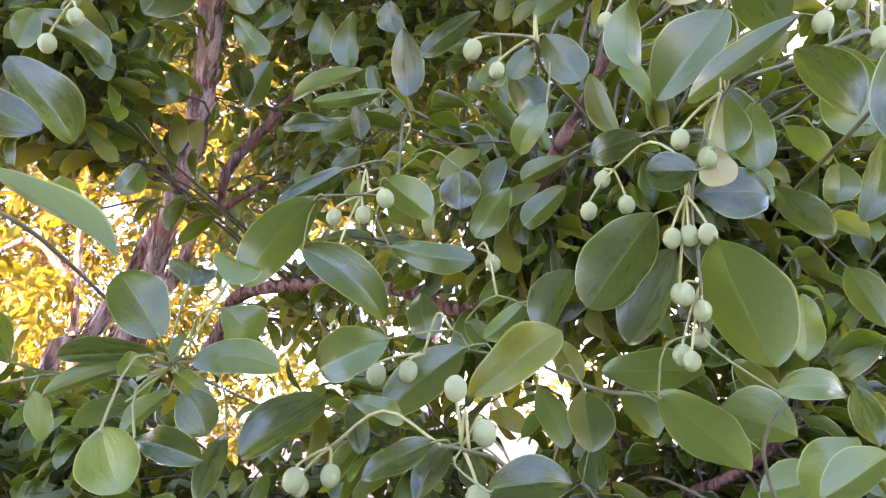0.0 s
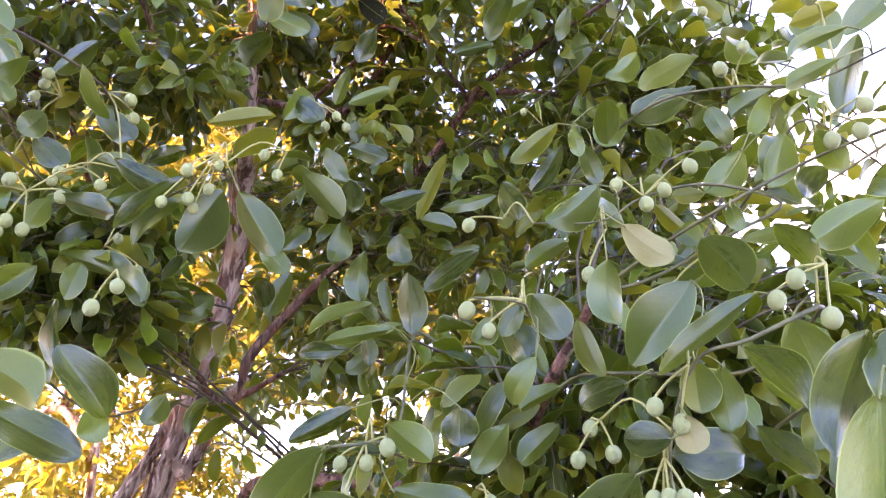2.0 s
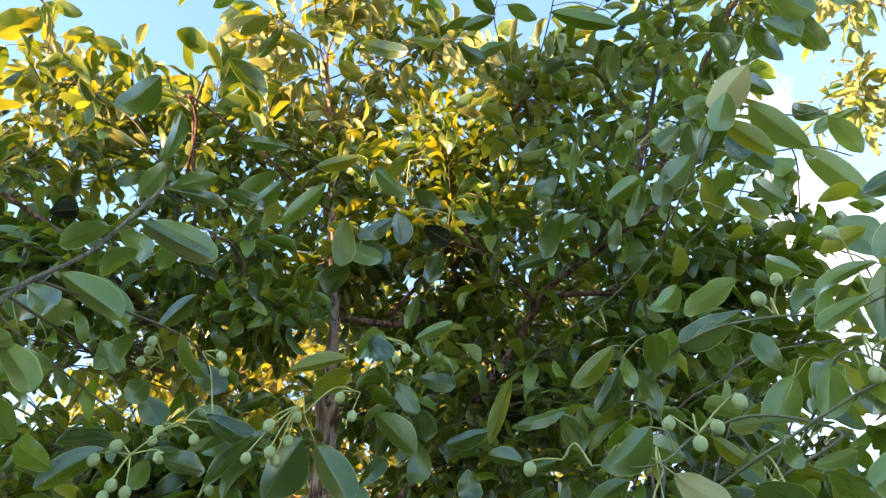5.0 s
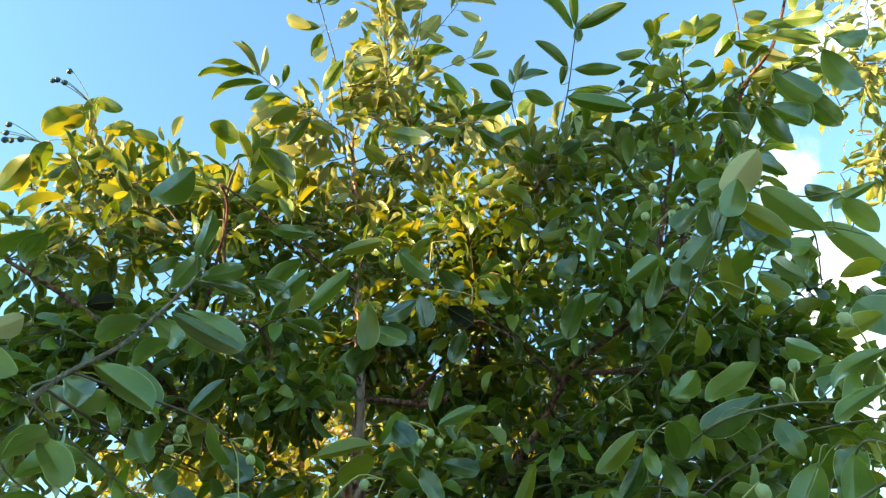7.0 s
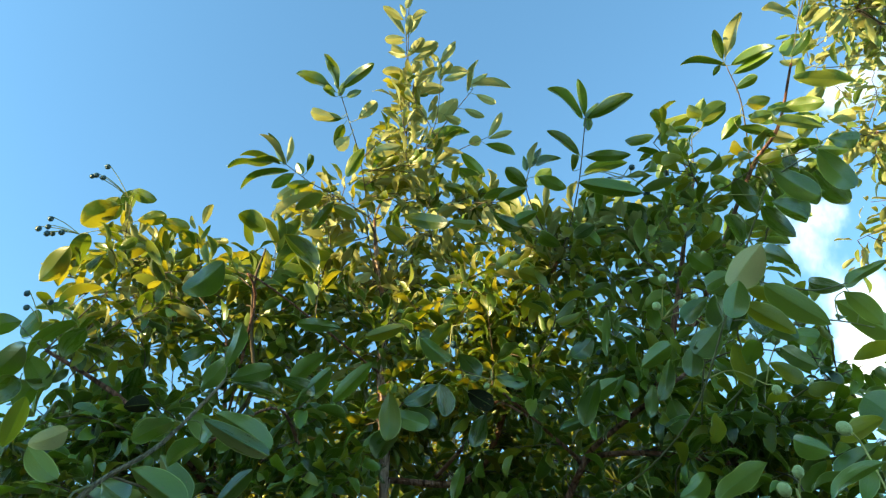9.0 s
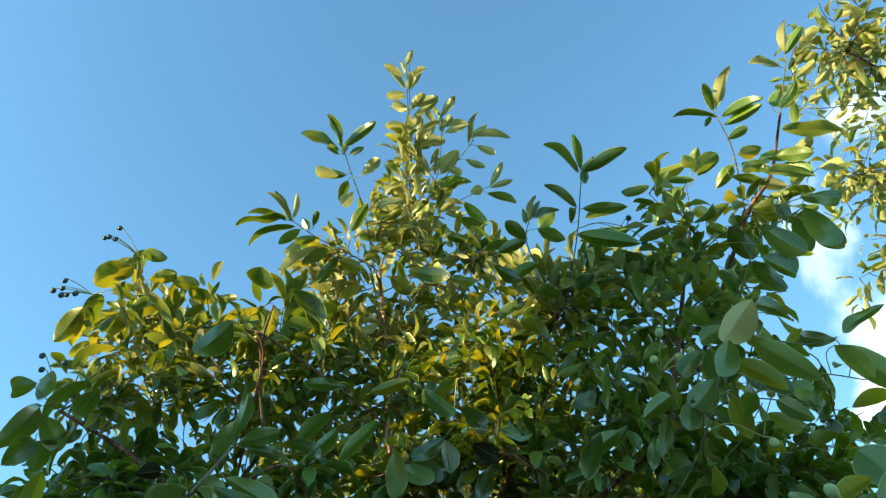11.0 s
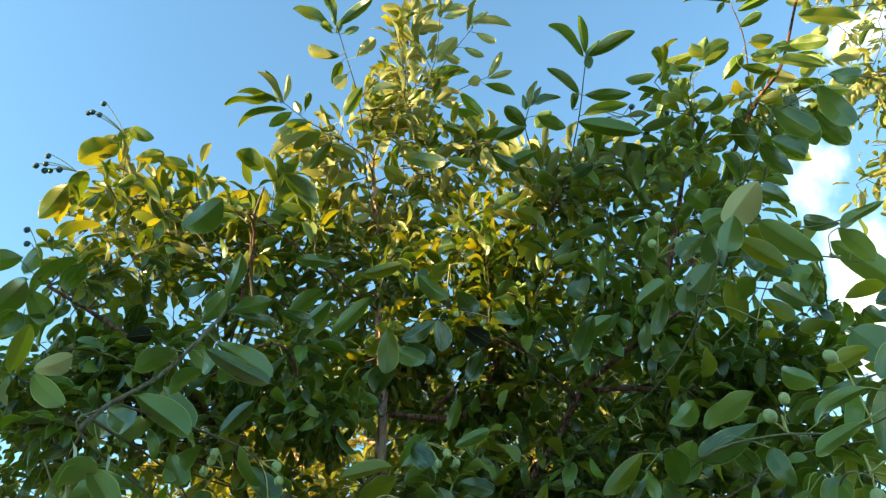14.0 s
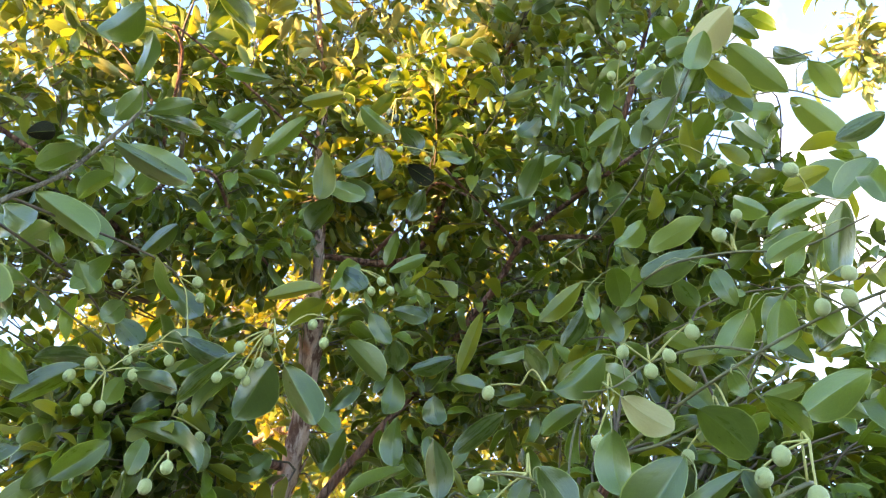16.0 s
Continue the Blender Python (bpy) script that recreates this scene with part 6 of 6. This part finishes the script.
# leafy parts of the crown: centre, half sizes, share
CROWN_LOW = [
    ((-0.16, 0.76, 1.26), (0.20, 0.10, 0.06), 0.6),
    ((0.05, 0.82, 1.27), (0.25, 0.12, 0.08), 0.9),
    ((-0.32, 0.88, 1.30), (0.24, 0.16, 0.09), 0.7),
    ((0.30, 0.78, 1.30), (0.32, 0.12, 0.09), 1.3),
    ((-0.38, 0.80, 1.30), (0.26, 0.12, 0.08), 1.2),
    ((-0.60, 0.90, 1.40), (0.25, 0.18, 0.10), 0.5),
    ((-0.22, 0.90, 1.42), (0.22, 0.20, 0.14), 1.2),
    ((-0.45, 0.85, 1.46), (0.24, 0.12, 0.09), 1.6),
    ((-0.72, 0.90, 1.46), (0.20, 0.12, 0.10), 0.9),
    ((0.42, 0.80, 1.45), (0.25, 0.12, 0.10), 1.4),
    ((0.10, 0.90, 1.50), (0.25, 0.20, 0.16), 0.7),
    ((0.30, 0.72, 1.68), (0.22, 0.10, 0.16), 0.6),
    ((-0.05, 1.10, 1.70), (0.45, 0.28, 0.28), 1.4),
    ((0.42, 0.95, 1.72), (0.46, 0.28, 0.34), 2.2),
    ((0.05, 0.76, 1.75), (0.24, 0.10, 0.14), 0.5),
]
CROWN_MID = [
    ((0.46, 0.80, 1.76), (0.12, 0.12, 0.20), 1.1),
    ((0.30, 0.95, 1.90), (0.20, 0.12, 0.16), 0.4),
    ((-0.50, 0.71, 1.93), (0.16, 0.09, 0.12), 1.6),
    ((-0.66, 0.84, 1.95), (0.18, 0.12, 0.16), 0.8),
    ((-0.55, 0.69, 1.88), (0.09, 0.06, 0.07), 0.8),
    ((-0.75, 0.80, 1.98), (0.18, 0.12, 0.14), 0.9),
    ((0.43, 0.88, 2.00), (0.16, 0.14, 0.16), 0.5),
    ((-0.20, 1.38, 2.05), (0.50, 0.22, 0.38), 1.2),
    ((-0.42, 1.46, 2.02), (0.26, 0.13, 0.18), 0.5),
    ((-0.22, 1.22, 1.72), (0.16, 0.10, 0.10), 0.25),
    ((0.20, 1.00, 2.05), (0.26, 0.20, 0.20), 1.0),
    ((-0.12, 1.15, 2.20), (0.26, 0.20, 0.20), 1.2),
    ((-0.45, 1.20, 2.25), (0.22, 0.20, 0.20), 0.4),
    ((-0.14, 1.18, 2.28), (0.64, 0.38, 0.48), 3.2),
    ((0.00, 1.42, 2.42), (0.52, 0.18, 0.36), 2.2),
]
CROWN_HIGH = [
    ((-0.75, 0.90, 2.30), (0.38, 0.22, 0.22), 0.5),
    # leaf mass added far left to keep sun off the trunk
    ((-1.35, 0.90, 2.30), (0.28, 0.28, 0.34), 0.8),
    ((-0.92, 0.72, 2.32), (0.24, 0.16, 0.14), 1.2),
    ((0.34, 0.98, 2.30), (0.18, 0.14, 0.15), 0.6),
    ((-0.56, 0.86, 2.36), (0.20, 0.14, 0.14), 0.8),
    ((0.27, 1.02, 2.38), (0.30, 0.28, 0.38), 1.7),
    ((-0.30, 1.20, 2.55), (0.36, 0.20, 0.16), 1.6),
    ((-0.92, 0.92, 2.58), (0.38, 0.32, 0.26), 0.9),
    ((-0.05, 1.02, 2.72), (0.26, 0.22, 0.20), 1.2),
    ((-0.42, 1.05, 2.75), (0.36, 0.26, 0.20), 1.2),
]
CROWN = CROWN_LOW + CROWN_MID + CROWN_HIGH
TOPS = [
    ((-0.46, 1.00, 3.03), (0.22, 0.20, 0.16), 3.0),
    ((-0.42, 1.10, 2.82), (0.36, 0.24, 0.18), 3.2),
    ((-0.37, 0.86, 3.22), (0.14, 0.11, 0.15), 1.7),
    ((-0.33, 0.74, 3.34), (0.08, 0.07, 0.12), 0.8),
    ((-0.57, 0.82, 3.06), (0.12, 0.10, 0.10), 1.2),
    ((-0.20, 0.98, 3.08), (0.13, 0.10, 0.12), 1.2),
    ((-0.02, 0.95, 2.90), (0.16, 0.12, 0.14), 1.5),
    ((0.12, 0.88, 2.80), (0.13, 0.10, 0.13), 1.0),
    ((-0.98, 0.74, 2.84), (0.20, 0.16, 0.12), 2.2),
]
RIGHT = [
    ((0.42, 0.80, 2.78), (0.14, 0.12, 0.16), 1.2),
    ((0.33, 0.72, 2.86), (0.08, 0.08, 0.12), 0.5),
    ((0.24, 0.82, 2.74), (0.14, 0.10, 0.14), 1.0),
    ((-0.64, 0.78, 2.80), (0.14, 0.10, 0.12), 1.8),
    ((-0.86, 0.66, 2.80), (0.18, 0.10, 0.10), 1.6),
    ((0.40, 0.94, 2.82), (0.16, 0.12, 0.12), 0.4),
    ((0.30, 0.95, 2.76), (0.16, 0.12, 0.14), 1.0),
    ((0.50, 0.82, 2.95), (0.10, 0.08, 0.10), 0.5),
    ((-0.74, 0.88, 2.80), (0.22, 0.16, 0.14), 3.0),
    ((-0.98, 0.78, 2.70), (0.24, 0.16, 0.12), 2.2),
    ((0.20, 0.88, 2.58), (0.18, 0.14, 0.16), 1.6),
    ((0.46, 0.88, 2.20), (0.22, 0.16, 0.09), 1.0),
]


# leaves cleared along the camera's sight lines to the leaning limbs: slopes of their two ends, how deep, how wide
SIGHT_GAPS = [((-0.188, 0.440), (-0.050, 0.642), 1.12, 0.045), ((-0.42, 0.63), (-0.50, 1.16), 0.95, 0.030),
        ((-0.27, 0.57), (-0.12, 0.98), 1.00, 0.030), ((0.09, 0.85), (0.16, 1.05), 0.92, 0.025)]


def on_sight_line(p):
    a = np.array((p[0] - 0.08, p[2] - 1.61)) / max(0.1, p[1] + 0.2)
    for lo, hi, deep, wide in SIGHT_GAPS:
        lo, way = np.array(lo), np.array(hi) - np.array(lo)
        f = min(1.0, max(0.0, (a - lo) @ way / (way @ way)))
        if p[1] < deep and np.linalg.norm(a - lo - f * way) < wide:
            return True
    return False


def kept_clear(p):
    """Where no leaves go: the lower side, where only stems show, and the camera's sight lines to trunk and limbs."""
    return on_sight_line(p) or 1.58 < p[2] < 2.12 and -0.62 * p[1] < p[0] < -0.24 * p[1] and p[1] < 1.32 and not (p[1] < 0.80 and p[2] > 1.80) or p[1] < 0.62 and p[0] > -0.9 or abs(p[0] + 0.38 * p[1]) < 0.08 and 1.42 < p[2] < 2.5 and p[1] < 1.2


def place_in(balls):
    def pick(r):
        while True:
            c, h, _ = r.choices(balls, [s for *_, s in balls])[0]
            a = [r.uniform(-1, 1) for _ in range(3)]
            p = [x + v * s for x, v, s in zip(c, a, h)]
            if sum(v * v for v in a) < 1 and not kept_clear(p):
                return local(p)
    return pick


THICK = np.array([q for q in WOOD if q[3] > 0.0030])


def crown_root(p):
    w = p + np.array(BASE)
    d = np.linalg.norm(THICK[:, :3] - w, axis=1) + np.where(THICK[:, 2] > w[2] + 0.05, 0.5, 0)
    q = THICK[int(d.argmin())]
    return local(q)


twv, twf = [], []
crown = foliage(21, [LEAF["inner"], LEAF["yel"]], [0.77, 0.23], 2350, place_in(CROWN), crown_root, 0.054, 11, (twv, twf))
tagged(piece("inner_leaves", crown, tree, "dense green leaves of the inner crown"), kind="stuff")
THICK = np.array([q for q in WOOD if q[3] > 0.0014])
# this pale, yellow mix also stands in for golden sun on the treetop
crown = foliage(22, [LEAF["young"], LEAF["yel"], LEAF["inner"]], [0.55, 0.28, 0.17], 270, place_in(TOPS), crown_root, 0.062, 9, (twv, twf), droop=-0.45, slim=1.0)
tagged(piece("upper_leaves", crown, tree, "young yellow-green upper leaves, coloured paler as if sunlit"), kind="stuff")
# the big pale share imitates stronger light on the outer branches
crown = foliage(23, [LEAF["inner"], LEAF["yel"], LEAF["lite"]], [0.30, 0.25, 0.45], 108, place_in(RIGHT), crown_root, 0.062, 8, (twv, twf), droop=0.1, slim=0.4)
tagged(piece("outer_leaves", crown, tree, "green leaves of the outer branches"), kind="stuff")
tagged(piece("twigwork", mesh_of("twigwork", twv, twf, TWIG), tree, "thin brown twigs"), kind="stuff")


# ---- trees behind ----
def back_tree(name, label, base, height, crowns, count, leaf_size, seed, mats, shares, per=14, slim=0.0, droop=0.35, girth=0.07):
    """A tree some metres off: trunk, limbs, twigs and a ragged crown."""
    r = random.Random(seed)
    t = new(name)
    t.location = base
    tagged(t, label, "tree")
    o = np.array(base)
    rows = [(0, 0, -0.03, girth), (r.uniform(-1.4, 1.4) * girth, r.uniform(-1.4, 1.4) * girth, height * 0.35, girth * 0.7), (r.uniform(-2.8, 2.8) * girth, 0, height * 0.7, girth * 0.43), (0, 0, height * 0.92, girth * 0.15)]
    rows = curve_through(rows, 8)
    v, f = tube(rows, 9, 0.2)
    piece("trunk", mesh_of("trunk", v, f, BARK), t)
    arms = [np.array(q) for q in rows]
    for c, h, _ in crowns:
        c = np.array(c) - o
        q = min(rows[8:], key=lambda w: np.linalg.norm(w[:3] - c) + max(0, w[2] - c[2]) * 2)
        arm = curve_through([(*q[:3], 0.02), (*(0.5 * (q[:3] + c) + (0, 0, 0.1)), 0.014), (*c, 0.006)], 8)
        v, f = tube(arm, 7, 0.15)
        piece("limb", mesh_of("limb", v, f, BARK), t)
        arms += [np.array(w) for w in arm]
    arms = np.array(arms)

    def where(r):
        c, h, _ = r.choices(crowns, [s for *_, s in crowns])[0]
        while True:
            a = [r.uniform(-1, 1) for _ in range(3)]
            if sum(w * w for w in a) < 1:
                return [x + w * s - b for x, w, s, b in zip(c, a, h, base)]

    def root(p):
        return arms[int(np.linalg.norm(arms[:, :3] - p, axis=1).argmin())][:3]

    wv, wf = [], []
    me = foliage(seed + 1, mats, shares, count, where, root, leaf_size, per, (wv, wf), shape=(4, 2) if not slim else (8, 4), droop=droop, slim=slim)
    tagged(piece("crown", me, t), kind="stuff")
    tagged(piece("twigwork", mesh_of("twigwork", wv, wf, TWIG), t), kind="stuff")
    return t


back_tree("garden_tree", "sunlit yellow-green tree behind the fruit tree", (-2.3, 3.9, 0), 4.6,
          [((-1.9, 3.5, 2.3), (0.8, 0.5, 0.8), 3), ((-2.5, 3.4, 3.1), (0.9, 0.6, 0.8), 3), ((-1.2, 3.6, 3.0), (0.7, 0.5, 0.7), 2.5), ((-1.6, 3.6, 1.6), (0.9, 0.5, 0.5), 2), ((-1.9, 3.4, 3.9), (0.9, 0.5, 0.6), 2.0), ((-1.0, 3.3, 3.9), (0.7, 0.4, 0.5), 1.2), ((-0.3, 3.5, 2.8), (0.7, 0.4, 0.7), 2.2), ((-0.1, 3.1, 3.3), (0.6, 0.35, 0.5), 1.8)],
          2500, 0.062, 31, [LEAF["far"], LEAF["yel"]], [0.58, 0.42])
back_tree("garden_tree", "thin sunlit tree behind the fruit tree", (-0.2, 4.9, 0), 2.8,
          [((-0.6, 4.8, 2.1), (0.9, 0.6, 0.6), 3), ((0.8, 4.9, 1.7), (0.8, 0.6, 0.5), 1.5)],
          80, 0.075, 47, [LEAF["far"], LEAF["yel"]], [0.6, 0.4])
back_tree("garden_tree", "tall sunlit tree with curled golden leaves", (2.1, 2.3, 0), 5.0,
          [((1.00, 1.02, 3.76), (0.22, 0.2, 0.26), 3), ((0.98, 1.30, 3.50), (0.20, 0.16, 0.18), 2.2), ((1.00, 1.52, 3.28), (0.20, 0.14, 0.14), 1.6), ((1.5, 1.5, 4.2), (0.5, 0.4, 0.4), 2.5)],
          125, 0.066, 59, [LEAF["young"], LEAF["lite"], LEAF["yel"]], [0.6, 0.25, 0.15], 7, 0.8, 0.7)

back_tree("garden_tree", "slender reddish-barked tree with golden leaves", (-1.12, 2.1, 0), 3.0,
          [((-1.15, 2.1, 2.5), (0.45, 0.3, 0.35), 2), ((-0.75, 2.2, 2.35), (0.35, 0.25, 0.3), 1.2), ((-1.4, 2.0, 1.95), (0.35, 0.25, 0.25), 0.8), ((-0.85, 2.1, 2.9), (0.45, 0.25, 0.32), 2.0), ((-1.35, 2.1, 2.85), (0.4, 0.25, 0.3), 1.5)],
          250, 0.068, 71, [LEAF["far"], LEAF["yel"]], [0.5, 0.5], 9, girth=0.026)

# ---- clouds, far off ----
def cloud_material():
    m, node, out, nt = material("cloud")
    uv = node("ShaderNodeUVMap").outputs[0]
    big = node("ShaderNodeTexNoise", {"Vector": uv, "Scale": 2.3, "Detail": 9.0, "Roughness": 0.52, "Distortion": 0.25}).outputs[0]
    sep = node("ShaderNodeSeparateXYZ", {0: uv})
    fade = maths(node, "MULTIPLY", smooth(node, sep.outputs[0], 0.0, 0.22), smooth(node, sep.outputs[1], 1.0, 0.84))
    fade = maths(node, "MULTIPLY", fade, smooth(node, sep.outputs[1], 0.0, 0.2))
    thick = smooth(node, maths(node, "ADD", big, maths(node, "MULTIPLY", maths(node, "SUBTRACT", fade, 1.0), 0.45)), 0.425, 0.56)
    soft = node("ShaderNodeTexNoise", {"Vector": uv, "Scale": 6.0, "Detail": 6.0, "Roughness": 0.55}).outputs[0]
    tone = mixed(node, smooth(node, soft, 0.35, 0.65), rgb(0.62, 0.70, 0.80), rgb(1.0, 0.985, 0.96))
    white = node("ShaderNodeEmission", {"Color": tone, "Strength": 0.95})
    clear = node("ShaderNodeBsdfTransparent")
    both = node("ShaderNodeMixShader", {0: thick, 1: clear.outputs[0], 2: white.outputs[0]})
    nt.links.new(both.outputs[0], out.inputs[0])
    return m


verts, faces, uvs = [], [], []
for i in range(13):
    for j in range(13):
        azimuth, height = radians(7 + 55 * i / 12), radians(12 + 45 * j / 12)
        verts.append((900 * math.sin(azimuth) * math.cos(height), 900 * math.cos(azimuth) * math.cos(height), 900 * math.sin(height)))
        uvs.append((i / 12, j / 12))
faces = [(i * 13 + j, i * 13 + j + 1, i * 13 + j + 14, i * 13 + j + 13) for i in range(12) for j in range(12)]
tagged(new("backdrop", mesh_of("backdrop", verts, faces, cloud_material(), uvs)), "bright white summer clouds in the blue sky", "cloud", kind="structure")
